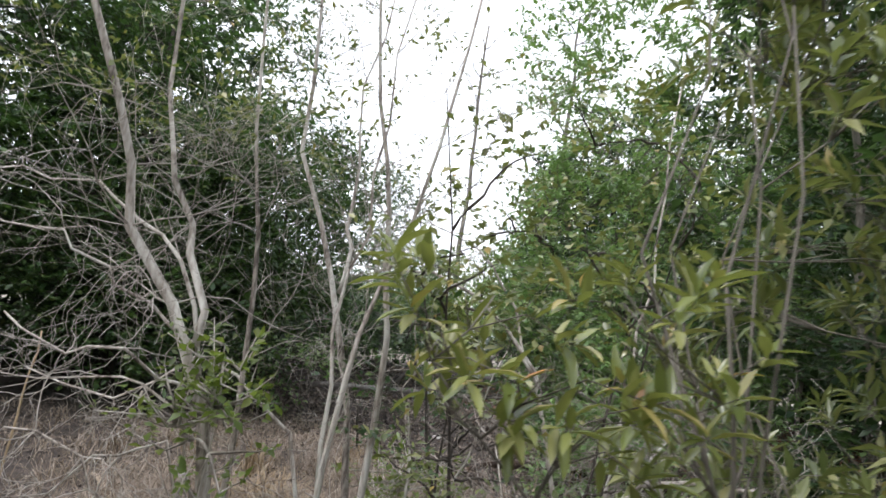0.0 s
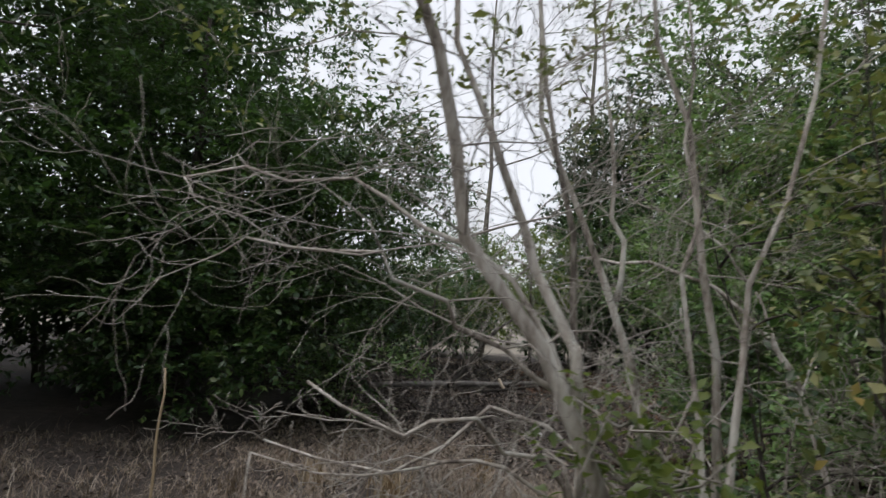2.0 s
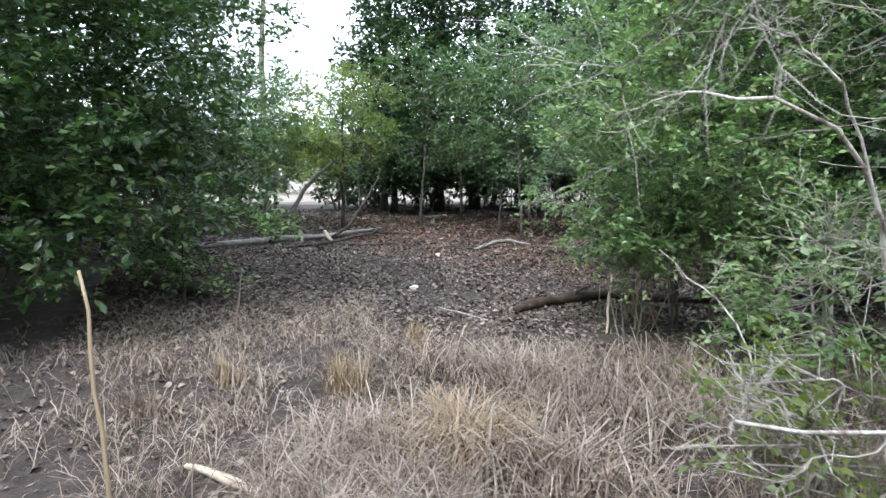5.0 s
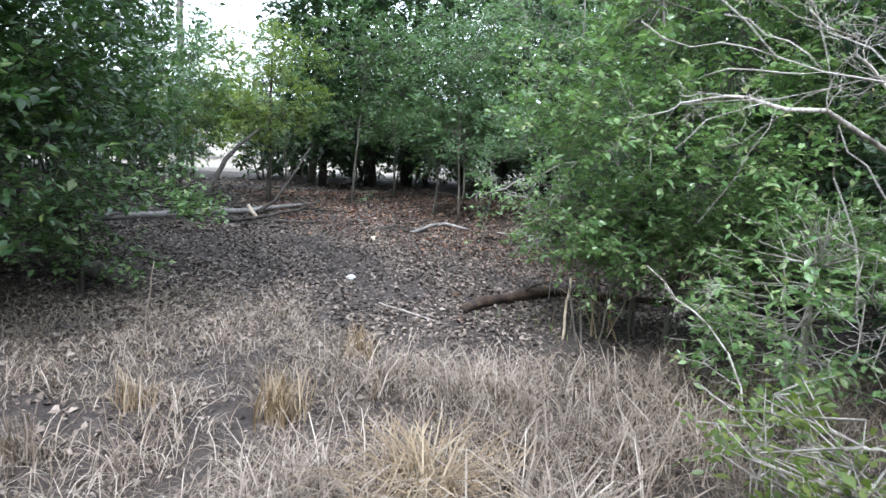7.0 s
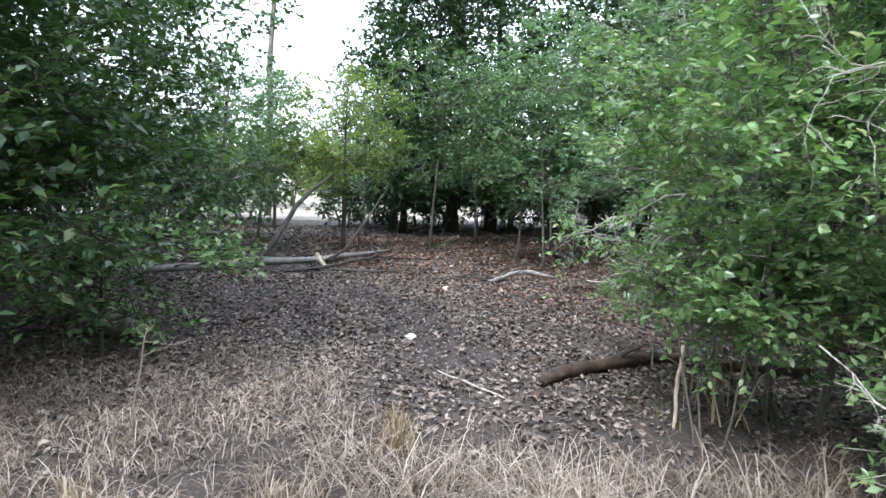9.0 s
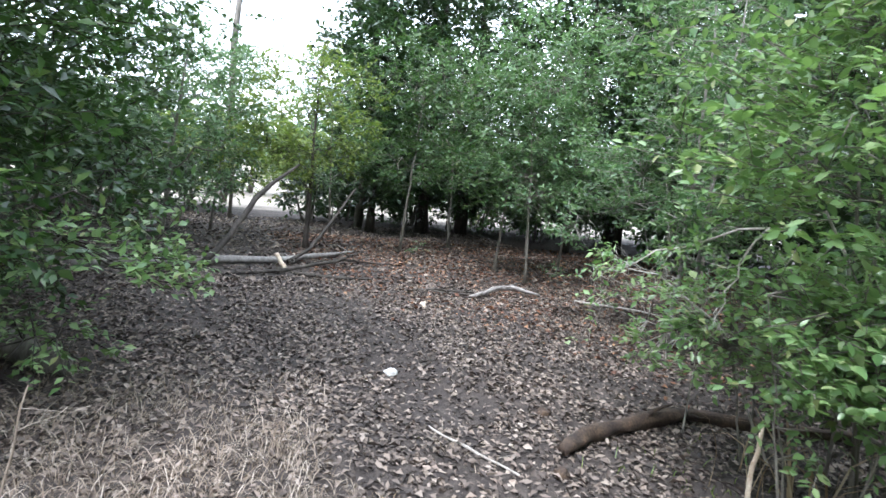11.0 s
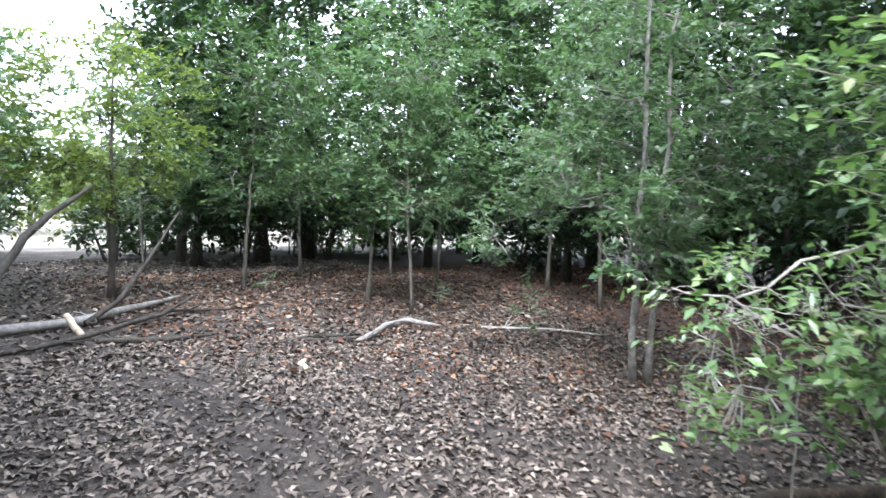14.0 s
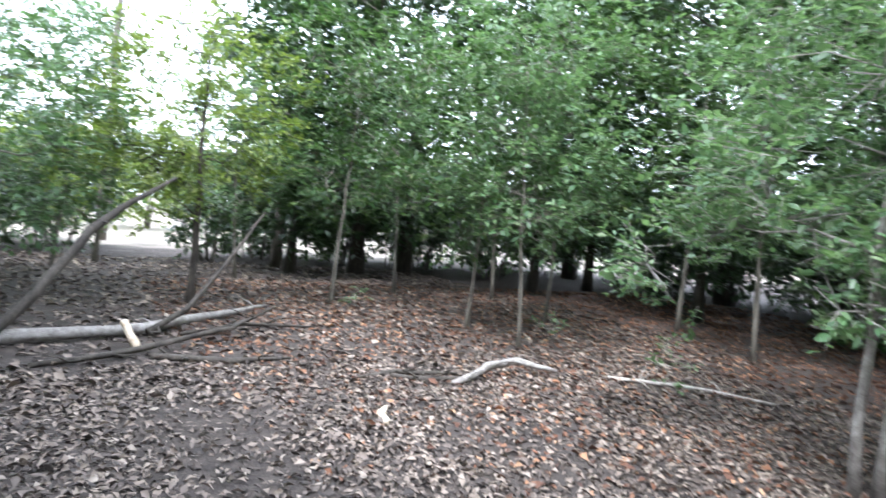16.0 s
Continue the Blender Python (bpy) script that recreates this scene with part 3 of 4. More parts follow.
# small twin-stemmed tree
tree(114, (3.43, 9.05), [(0.2, 0.2, 2.0, 1.25, 1.2, 0.75, 420), (-0.2, 0.5, 1.25, 1.0, 0.9, 0.35, 150), (0.2, 0, 3.5, 1.4, 1.3, 1.0, 420), (0.7, -0.8, 2.3, 0.9, 0.9, 0.7, 220)],
     (4.2, 0.03), "young twin-stemmed oak with tiers of pale green leaves", SAPLING, WEATHERED, 0.066, 14, 0.3, stems=2, limbs=9, spread=0.09, fine=True)
# thin saplings at the back of the clearing
for k, (x, y, h, r) in enumerate([(2.8, 15.6, 3.6, 0.035), (4.43, 16.8, 3.8, 0.035), (3.98, 13.86, 3.2, 0.028), (3.9, 12.7, 3.6, 0.025), (5.6, 14.2, 3.8, 0.03), (6.6, 11.6, 3.8, 0.035), (7.6, 13.4, 4.0, 0.04), (6.4, 16.6, 4.0, 0.035), (-0.6, 17.2, 3.0, 0.03), (2.1, 18.4, 3.4, 0.03)]):
    tree(120 + k, (x, y), [(0, 0, h * 0.6, 1.0, 0.95, 0.95, 260), (0, 0, h * 0.98, 1.1, 1.0, 0.8, 200)], (h, r), "thin sapling with sparse green leaves", SAPLING if k % 2 else OAK, GREY_BARK, 0.1, 10, 0.32,
         name="sapling", group="saplings at the back of the clearing", limbs=5, lean=(0.2 * (-1) ** k, 0.1))
# tall trees closing the clearing, their shade tinted into the leaf colour
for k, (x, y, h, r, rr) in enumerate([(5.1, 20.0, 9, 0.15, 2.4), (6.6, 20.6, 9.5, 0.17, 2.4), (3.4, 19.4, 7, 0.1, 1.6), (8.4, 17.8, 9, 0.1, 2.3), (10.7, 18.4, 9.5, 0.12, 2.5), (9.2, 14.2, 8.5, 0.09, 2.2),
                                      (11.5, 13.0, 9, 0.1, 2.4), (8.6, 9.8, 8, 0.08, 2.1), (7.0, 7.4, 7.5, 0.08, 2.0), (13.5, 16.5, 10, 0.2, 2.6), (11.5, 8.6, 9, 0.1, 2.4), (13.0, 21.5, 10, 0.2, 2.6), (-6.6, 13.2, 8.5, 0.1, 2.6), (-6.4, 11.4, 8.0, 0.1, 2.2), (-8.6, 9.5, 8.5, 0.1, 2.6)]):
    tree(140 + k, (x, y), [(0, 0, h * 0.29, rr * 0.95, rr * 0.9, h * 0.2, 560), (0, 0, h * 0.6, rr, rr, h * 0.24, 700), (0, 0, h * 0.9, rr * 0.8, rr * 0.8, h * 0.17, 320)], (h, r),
         "tall evergreen tree closing the clearing, leaves tinted for shade", SHADY, DARK_BARK, 0.185, 9, 0.45, group="dark trees behind the clearing", limbs=5, twigs=False)
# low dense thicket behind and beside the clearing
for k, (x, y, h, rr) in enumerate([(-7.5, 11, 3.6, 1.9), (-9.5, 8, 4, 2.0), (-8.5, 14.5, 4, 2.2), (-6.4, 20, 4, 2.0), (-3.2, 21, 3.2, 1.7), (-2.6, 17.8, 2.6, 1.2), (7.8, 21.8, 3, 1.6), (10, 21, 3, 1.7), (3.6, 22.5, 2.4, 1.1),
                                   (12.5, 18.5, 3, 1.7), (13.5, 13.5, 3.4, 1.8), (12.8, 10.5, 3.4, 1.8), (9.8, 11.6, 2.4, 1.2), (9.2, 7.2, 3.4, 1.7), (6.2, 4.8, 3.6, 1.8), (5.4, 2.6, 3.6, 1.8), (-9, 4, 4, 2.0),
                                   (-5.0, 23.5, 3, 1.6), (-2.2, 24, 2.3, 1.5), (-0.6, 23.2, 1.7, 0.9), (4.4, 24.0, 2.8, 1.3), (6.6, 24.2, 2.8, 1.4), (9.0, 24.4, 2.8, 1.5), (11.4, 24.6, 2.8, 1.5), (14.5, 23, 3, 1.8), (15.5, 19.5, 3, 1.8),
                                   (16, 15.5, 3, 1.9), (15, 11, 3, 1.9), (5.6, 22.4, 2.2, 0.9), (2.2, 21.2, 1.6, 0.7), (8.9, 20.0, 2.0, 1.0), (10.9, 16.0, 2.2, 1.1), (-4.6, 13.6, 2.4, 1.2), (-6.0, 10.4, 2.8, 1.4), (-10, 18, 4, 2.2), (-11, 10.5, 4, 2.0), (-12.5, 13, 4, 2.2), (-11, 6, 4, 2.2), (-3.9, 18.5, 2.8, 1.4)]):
    # two of three bushes take the leaf darkened for shade
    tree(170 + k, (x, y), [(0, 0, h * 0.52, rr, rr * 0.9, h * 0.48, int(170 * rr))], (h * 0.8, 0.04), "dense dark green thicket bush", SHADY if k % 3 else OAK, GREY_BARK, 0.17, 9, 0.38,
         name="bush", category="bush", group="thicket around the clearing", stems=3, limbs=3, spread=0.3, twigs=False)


# continuous low undergrowth at the foot of the trees, open only towards the sunny field
HEDGE = [(3.1 + 1.25 * k, 22.4 + 0.5 * math.sin(k * 1.7)) for k in range(10)] + [(15.2 + 0.3 * math.sin(k), 21.0 - 1.4 * k) for k in range(10)] + [(-0.9 - 1.3 * k, 21.6 + 0.4 * math.sin(k * 2.1)) for k in range(5)] + [(-6.4 - 0.3 * math.sin(k), 18.6 - 1.5 * k) for k in range(6)]
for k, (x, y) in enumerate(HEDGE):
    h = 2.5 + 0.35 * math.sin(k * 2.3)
    # shade of the undergrowth is in the leaf colour as well
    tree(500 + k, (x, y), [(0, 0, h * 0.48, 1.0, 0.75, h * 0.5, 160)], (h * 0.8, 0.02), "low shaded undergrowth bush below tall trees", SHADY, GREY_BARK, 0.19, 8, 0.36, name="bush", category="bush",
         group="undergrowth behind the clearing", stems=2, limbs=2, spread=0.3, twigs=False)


def bare_pole(seed, base, h, r, label, lean=(0, 0), boughs=9):
    """A tall, nearly leafless trunk with short dead boughs."""
    rng = np.random.default_rng(seed)
    top = new("tree")
    top.location = (*base, height(*base) - 0.05)
    tagged(top, label, "tree", "bare trunks against the sky")
    pts = wavy(rng, (0, 0, 0), (lean[0], lean[1], h), 12, 0.006)
    w = Wood()
    w.tube(pts, [r * (1 - 0.7 * i / 12) for i in range(13)], 8, 0.2, seed)
    child("trunk", w.mesh("trunk", GREY_BARK), top)
    for k in range(boughs):
        out = []
        i = int(rng.integers(5, 12))
        a = rng.uniform(0, 6.28)
        grow(rng, out, pts[i].copy(), Vector((math.cos(a), math.sin(a), 0.5)), rng.uniform(0.5, 1.4), r * 0.25, 2, 0.3, 0.15, 3)
        w = Wood()
        for p, q, d in out:
            w.tube(p, q, 4)
        child("bough", w.mesh("bough", GREY_BARK), top)
    return top


bare_pole(202, (0.3, 25.5), 15, 0.13, "tall slender bare trunk against the sky")
bare_pole(204, (3.4, 20.5), 13, 0.12, "tall bare trunk behind green bushes")


def dead_shrub(seed, base, stems, label, twig_leaves=0, mat=PALE_BARK, leafmat=OLIVE_FAR, reach=1.0, above=1.9, leaf_size=0.032):
    """A clump of pale leaning stems with many bare twigs. stems: (dx, dy, z) of the tip, radius, branch count."""
    rng = np.random.default_rng(seed)
    top = new("shrub")
    z = height(*base) - 0.04
    top.location = (*base, z)
    tagged(top, label, "shrub")
    ends = []
    for (way, r, n, lo) in stems:
        way = [Vector(p) - Vector((*base, 0)) for p in way]
        pts = []
        for i in range(10):
            t = i / 9 * (len(way) - 1)
            k = min(int(t), len(way) - 2)
            pts.append(way[k].lerp(way[k + 1], t - k) + Vector(rng.normal(size=3)) * (0.017 if 0 < i < 9 else 0))
        rad = [r * (0.92 - 0.6 * i / 9) for i in range(10)]
        w = Wood()
        w.tube(pts, rad, 10, 0.3, seed)
        stem = child("stem", w.mesh("stem", mat), top)
        for k in range(max(3, int(n * 0.6))):
            w = Wood()
            i = int(rng.integers(lo, 10))
            d = (pts[min(i + 1, 9)] - pts[i - 1]).normalized()
            side = Vector(rng.normal(size=3))
            side.z *= 0.45
            out = []
            grow(rng, out, pts[i].copy(), side.normalized() + d * 0.45, rng.uniform(0.28, 0.62) * reach, max(0.0022, min(0.0042, rad[i] * 0.2)), 2, 0.6, 0.05, 4, 0.6, 0.8)
            for p, q, dep in out:
                w.tube(p, q, 5 if dep == 2 else 4 if dep == 1 else 3)
                ends.append(tuple(p[-1]))
            child("branch", w.mesh("branch", TWIG), stem)
    if twig_leaves:
        e = np.array(ends)
        e = e[e[:, 2] > above]
        pick = e[rng.choice(len(e), min(twig_leaves, len(e)), replace=False)]
        sp = spray(rng, pick, (0, 0, 1.5), 7, 0.14, leaf_size)
        child("foliage", leaf_mesh("foliage", *sp[2:], leafmat), top)
    return top


# pale, lichen-grey clump beside the path at the start
dead_shrub(301, (-0.62, 2.5), [
    ([(-0.5, 2.5, 0), (-0.57, 2.47, 0.75), (-0.72, 2.44, 1.27), (-0.89, 2.39, 1.55), (-0.99, 2.36, 1.79), (-1.08, 2.33, 2.02), (-1.25, 2.28, 2.5), (-1.45, 2.25, 3.1)], 0.023, 26, 3),
    ([(-0.71, 2.45, 1.24), (-0.76, 2.48, 1.42), (-0.83, 2.5, 1.62), (-0.9, 2.51, 1.82), (-0.97, 2.52, 2.05), (-1.03, 2.53, 2.6), (-1.1, 2.53, 3.1)], 0.015, 20, 2),
    ([(-0.6, 2.7, 0), (-0.63, 2.75, 0.9), (-0.64, 2.75, 1.34), (-0.68, 2.75, 1.7), (-0.74, 2.75, 2.07), (-0.85, 2.8, 3.0)], 0.014, 16, 3),
    ([(-0.3, 3.2, 0), (-0.3, 3.2, 0.8), (-0.33, 3.2, 1.15), (-0.43, 3.2, 1.49), (-0.59, 3.2, 1.85), (-0.68, 3.2, 2.2), (-0.75, 3.2, 2.7), (-0.78, 3.2, 3.3)], 0.019, 18, 3),
    ([(-0.43, 3.2, 1.49), (-0.42, 3.22, 1.7), (-0.44, 3.24, 1.95), (-0.48, 3.25, 2.4), (-0.4, 3.3, 3.0)], 0.012, 12, 2),
    ([(-0.18, 3.0, 0), (-0.19, 3.0, 0.8), (-0.2, 3.0, 1.3), (-0.22, 3.0, 1.7), (-0.28, 3.0, 2.05), (-0.37, 3.0, 2.45), (-0.45, 3.0, 3.2)], 0.018, 18, 3),
    ([(-0.35, 2.65, 0), (-0.3, 2.7, 0.7), (-0.28, 2.7, 1.16), (-0.23, 2.7, 1.38), (-0.12, 2.7, 1.77), (-0.04, 2.7, 2.2), (0.05, 2.7, 2.9)], 0.013, 20, 2),
    ([(-0.3, 2.7, 0.7), (-0.36, 2.75, 1.2), (-0.34, 2.85, 1.65), (-0.29, 2.9, 2.12), (-0.25, 2.95, 2.8)], 0.01, 16, 2),
    ([(-0.68, 2.45, 1.15), (-0.8, 2.5, 1.45), (-0.93, 2.58, 1.57), (-1.09, 2.62, 1.68), (-1.26, 2.66, 1.74), (-1.46, 2.68, 1.75), (-1.7, 2.7, 1.74)], 0.0085, 18, 2),
    ([(-0.72, 2.44, 1.25), (-0.95, 2.4, 1.4), (-1.15, 2.36, 1.52), (-1.4, 2.35, 1.55)], 0.007, 13, 2)],
    "leaning lichen-grey shrub stems with bare twigs", 420)
# broken dead branches hanging off the clump
dead_shrub(308, (-0.66, 2.6), [
    ([(-0.62, 2.6, 0.6), (-0.68, 2.62, 1.02), (-0.81, 2.6, 1.13), (-0.95, 2.4, 1.19), (-1.1, 2.38, 1.21), (-1.26, 2.37, 1.27)], 0.0085, 11, 3),
    ([(-0.64, 2.55, 0.7), (-0.77, 2.5, 1.05), (-0.95, 2.45, 1.12), (-1.11, 2.42, 1.11), (-1.37, 2.4, 1.12)], 0.006, 9, 3),
    ([(-0.62, 2.5, 0.2), (-0.8, 2.4, 0.75), (-1.05, 2.35, 0.95), (-1.3, 2.3, 0.88)], 0.006, 14, 2),
    ([(-0.6, 2.7, 0.3), (-0.8, 2.6, 0.9), (-1.0, 2.5, 0.85), (-1.2, 2.45, 0.6)], 0.006, 12, 2)], "bleached broken dead branches low on a shrub", reach=0.6)
# white forked branch arching over the grass
dead_shrub(312, (-0.35, 2.85), [
    ([(-0.35, 2.85, 0.2), (-0.4, 2.85, 0.8), (-0.52, 2.85, 1.01), (-0.74, 2.85, 1.14), (-0.86, 2.85, 1.17), (-1.04, 2.85, 1.02), (-1.25, 2.85, 1.02), (-1.48, 2.85, 1.06)], 0.009, 6, 4),
    ([(-1.03, 2.85, 1.03), (-1.03, 2.86, 0.93), (-1.05, 2.86, 0.84), (-1.13, 2.88, 0.7), (-1.2, 2.9, 0.55)], 0.006, 6, 2)], "bleached forked branch arching over dry grass", reach=0.35)
dead_shrub(302, (0.98, 3.98), [([(0.98, 3.98, 0), (1.04, 3.98, 0.87), (1.12, 3.98, 1.5), (1.2, 3.98, 1.92), (1.22, 3.98, 2.4), (1.26, 3.98, 3.05)], 0.013, 9, 3)], "slender bare grey stems beside a path", 90)
dead_shrub(303, (0.5, 3.0), [([(0.5, 3.0, 0), (0.58, 2.9, 0.69), (0.81, 2.9, 0.87), (1.01, 2.9, 0.97), (1.18, 2.9, 0.96), (1.34, 2.9, 0.97)], 0.017, 14, 2), ([(0.5, 3.0, 0), (0.45, 2.9, 0.6), (0.35, 2.8, 0.9)], 0.009, 14, 2), ([(0.55, 3.05, 0), (0.9, 3.2, 0.8), (1.2, 3.3, 1.3)], 0.01, 14, 2), ([(0.52, 3.0, 0.1), (0.75, 2.8, 0.6), (1.1, 2.7, 0.8)], 0.009, 14, 2)], "bleached dead brush with tangled branches")
dead_shrub(304, (0.0, 3.3), [([(0.0, 3.3, 0), (-0.05, 3.4, 0.9), (-0.1, 3.5, 1.5)], 0.009, 12, 2), ([(0.05, 3.3, 0), (0.2, 3.4, 0.8), (0.35, 3.4, 1.35)], 0.008, 12, 2), ([(0.0, 3.25, 0), (-0.2, 2.9, 0.6), (-0.35, 2.7, 0.8)], 0.008, 10, 2)], "grey leafless brush in dry grass")


def brush(seed, centre, spread, count, tall, label):
    """Tangled thin brown twigs standing in the grass."""
    rng = np.random.default_rng(seed)
    w = Wood()
    for k in range(count):
        x, y = rng.normal(0, spread[0]), rng.normal(0, spread[1])
        z = height(centre[0] + x, centre[1] + y) - height(*centre)
        out = []
        grow(rng, out, Vector((x, y, z - 0.02)), Vector((rng.normal() * 0.45, rng.normal() * 0.45, 1)), rng.uniform(*tall), 0.0035, 2, 0.5, 0.1, 3, 0.6, 0.8)
        for p, q, d in out:
            w.tube(p, q, 3)
    ob = new("brush", w.mesh("brush", BRUSH))
    ob.location = (*centre, height(*centre))
    return tagged(ob, label, "brush", kind="stuff")


brush(341, (-0.35, 2.75), (0.28, 0.3), 110, (0.3, 0.75), "tangled brown dead twigs at a shrub's foot")
brush(342, (0.55, 3.0), (0.4, 0.3), 110, (0.3, 0.7), "tangled brown dead brush in dry grass")
brush(343, (-1.0, 2.6), (0.25, 0.2), 50, (0.2, 0.5), "low brown dead twigs in dry grass")

# bare boughs at the bush's edge
dead_shrub(309, (1.9, 6.5), [([(1.9, 6.5, 0.1), (1.75, 6.45, 1.2), (1.5, 6.5, 1.55), (1.24, 6.6, 1.48), (1.19, 7.04, 1.3), (1.03, 7.2, 1.2), (0.9, 7.3, 1.12)], 0.011, 13, 5), ([(1.9, 6.8, 0), (1.75, 7.2, 0.8), (1.53, 7.6, 1.05), (1.38, 7.75, 1.08)], 0.01, 8, 4),
    ([(1.24, 6.6, 1.46), (1.1, 6.65, 1.25), (1.0, 6.6, 1.07), (0.95, 6.6, 0.9)], 0.007, 6, 3)], "bare white boughs at a bush's edge", 60, TWIG, BUSH, 0.55, 0.5, 0.055)
tree(322, (1.75, 7.35), [(-0.05, 0.1, 0.72, 0.35, 0.3, 0.3, 36)], (1.0, 0.007), "bright green leafy shoot below bare boughs", BUSH, TWIG, 0.06, 9, 0.18, name="shoot", category="shrub", limbs=3, fine=True)
dead_shrub(310, (0.9, 3.9), [([(0.9, 3.9, 0), (0.6, 3.9, 1.2), (0.3, 3.9, 1.6), (-0.14, 4.0, 1.76), (-0.28, 4.15, 1.75), (-0.4, 4.3, 1.73)], 0.014, 12, 5), ([(0.62, 3.9, 1.15), (0.35, 3.95, 1.75), (0.1, 4.0, 1.95), (-0.15, 4.05, 2.05)], 0.009, 9, 3), ([(0.65, 4.3, 0), (0.5, 4.6, 0.7), (0.25, 4.9, 1.0)], 0.008, 6, 3)], "arching bare grey branches over dry grass", reach=0.4)
# small green shoots at the foot of the clump
tree(305, (-0.6, 2.4), [(0, 0, 0.9, 0.2, 0.16, 0.42, 60)], (1.3, 0.007), "low yellow-green leafy shoot at a shrub's foot", LIME, TWIG, 0.04, 9, 0.14, name="shoot", category="shrub", limbs=3)
tree(306, (0.1, 3.3), [(0, 0, 1.1, 0.5, 0.35, 0.7, 75)], (1.7, 0.009), "leafy green shoot among bare stems", OAK, DARK_BARK, 0.045, 9, 0.16, name="shoot", category="shrub", limbs=9, twigs=False)
tree(307, (0.15, 4.1), [(0, 0, 0.5, 0.3, 0.25, 0.35, 40)], (0.7, 0.008), "low lime-green shoot in dead grass", LIME, TWIG, 0.05, 9, 0.16, name="shoot", category="shrub", limbs=3)


def broad_shrub(seed, base):
    """Evergreen shrub with whorls of long leaves; each near leaf is a piece of its own."""
    rng = np.random.default_rng(seed)
    top = new("evergreen_shrub")
    z = height(*base) - 0.04
    top.location = (*base, z)
    tagged(top, "evergreen shrub with whorled long olive-green leaves", "shrub")
    one = np.zeros((1, 3))
    shapes = []
    for k, (ln, wd, dr) in enumerate([(0.046, 0.0125, 0.1), (0.052, 0.014, 0.22), (0.041, 0.012, 0.02)]):
        shapes.append(leaf_mesh("leaf", one, np.array([[1.0, 0, 0]]), np.array([[0, 0, 1.0]]), np.array([ln]), np.array([wd]), OLIVE, dr, 0.22, True))
    w = Wood()
    rest = []
    mains = []
    for s in range(20):
        tip = (rng.uniform(-0.12, 0.75), rng.uniform(-0.05, 0.4), rng.uniform(1.1, 2.2))
        pts = wavy(rng, (rng.normal() * 0.06, rng.normal() * 0.06, 0), tip, 6, 0.03, 0.04)
        stem = Wood()
        stem.tube(pts, [0.0045 - 0.0005 * i for i in range(7)], 5)
        child("stem", stem.mesh("stem", GREY_BARK), top)
        mains += pts[2:]
    bough = wavy(rng, (-0.02, 0, 0.7), (-0.4, 0.0, 1.36), 6, 0.02, 0.12)
    stem = Wood()
    stem.tube(bough, [0.0042 - 0.0005 * i for i in range(7)], 5)
    child("stem", stem.mesh("stem", GREY_BARK), top)
    mains += bough[2:]
    for s in range(125):
        if s < 16:
            tip = Vector((rng.uniform(-0.42, -0.02), rng.uniform(-0.08, 0.08), rng.uniform(1.31, 1.46)))
        else:
            tip = Vector((rng.uniform(0.0, 0.85), rng.uniform(0.0, 0.6), rng.uniform(0.85, 2.3)))
        near = min(mains, key=lambda m: (m - tip).length + (0.3 if m.z > tip.z else 0))
        if s >= 16 and (near - tip).length > 0.3:
            tip = near + (tip - near).normalized() * rng.uniform(0.15, 0.3)
        mid = near.lerp(tip, 0.6) + Vector((0, 0, -0.01))
        w.tube([near, mid, tip], [0.0016, 0.0013, 0.001], 4)
        for j in range(2 if s < 16 else 5):
            a = rng.uniform(0, 6.28)
            end = tip + Vector((math.cos(a) * 0.1, math.sin(a) * 0.1, rng.uniform(-0.06, 0.1)))
            w.tube([mid, tip.lerp(end, 0.4), end], [0.0012, 0.0011, 0.0009], 3)
            d = (end - mid).normalized()
            u = d.orthogonal().normalized()
            v = d.cross(u)
            for q in range(9):
                b = q * 2.4 + rng.uniform(-0.3, 0.3)
                way = (u * math.cos(b) + v * math.sin(b)) * rng.uniform(0.7, 1.2) + d * rng.uniform(0.3, 0.8) + Vector((0, 0, 0.15))
                way.normalize()
                at = end - d * 0.012 * (q // 3)
                if s < 16:
                    leaf = child("leaf", shapes[q % 3], top)
                    m = way.to_track_quat("X", "Z").to_matrix().to_4x4()
                    leaf.matrix_local = Matrix.Translation(at) @ m @ Matrix.Diagonal((*[rng.uniform(0.8, 1.25)] * 3, 1))
                else:
                    rest.append((tuple(at), tuple(way)))
    child("twig_spray", w.mesh("twig_spray", GREY_BARK), top)["kind"] = "stuff"
    pos, way = np.array([r[0] for r in rest]), np.array([r[1] for r in rest])
    n = len(rest)
    up = np.array([0, 0, 1.0]) + rng.normal(size=(n, 3)) * 0.3
    ln = rng.uniform(0.042, 0.062, n)
    ob = child("foliage", leaf_mesh("foliage", pos, way, up, ln, ln * 0.27, OLIVE_FAR, 0.14, 0.2), top)
    ob["kind"] = "stuff"
    return top


broad_shrub(311, (0.43, 1.3))
tree(313, (0.35, 2.95), [(-0.12, -0.25, 1.75, 0.42, 0.32, 0.42, 90), (0.25, -0.1, 1.95, 0.4, 0.35, 0.5, 80), (0.0, -0.1, 1.0, 0.5, 0.3, 0.5, 30)], (2.4, 0.009), "slender shrub with small grey-olive leaves", OLIVE_FAR, DARK_BARK, 0.045, 10, 0.18, name="shrub", category="shrub", stems=4, limbs=14, spread=0.3, twigs=False)

# low green plants
tree(324, (1.1, 6.05), [(0, 0, 0.95, 0.42, 0.35, 0.4, 120)], (1.4, 0.008), "bright leafy shoots leaning out of a bush", BUSH, GREY_BARK, 0.056, 12, 0.22, name="shoot", category="shrub", stems=3, limbs=5, spread=0.2, fine=True)
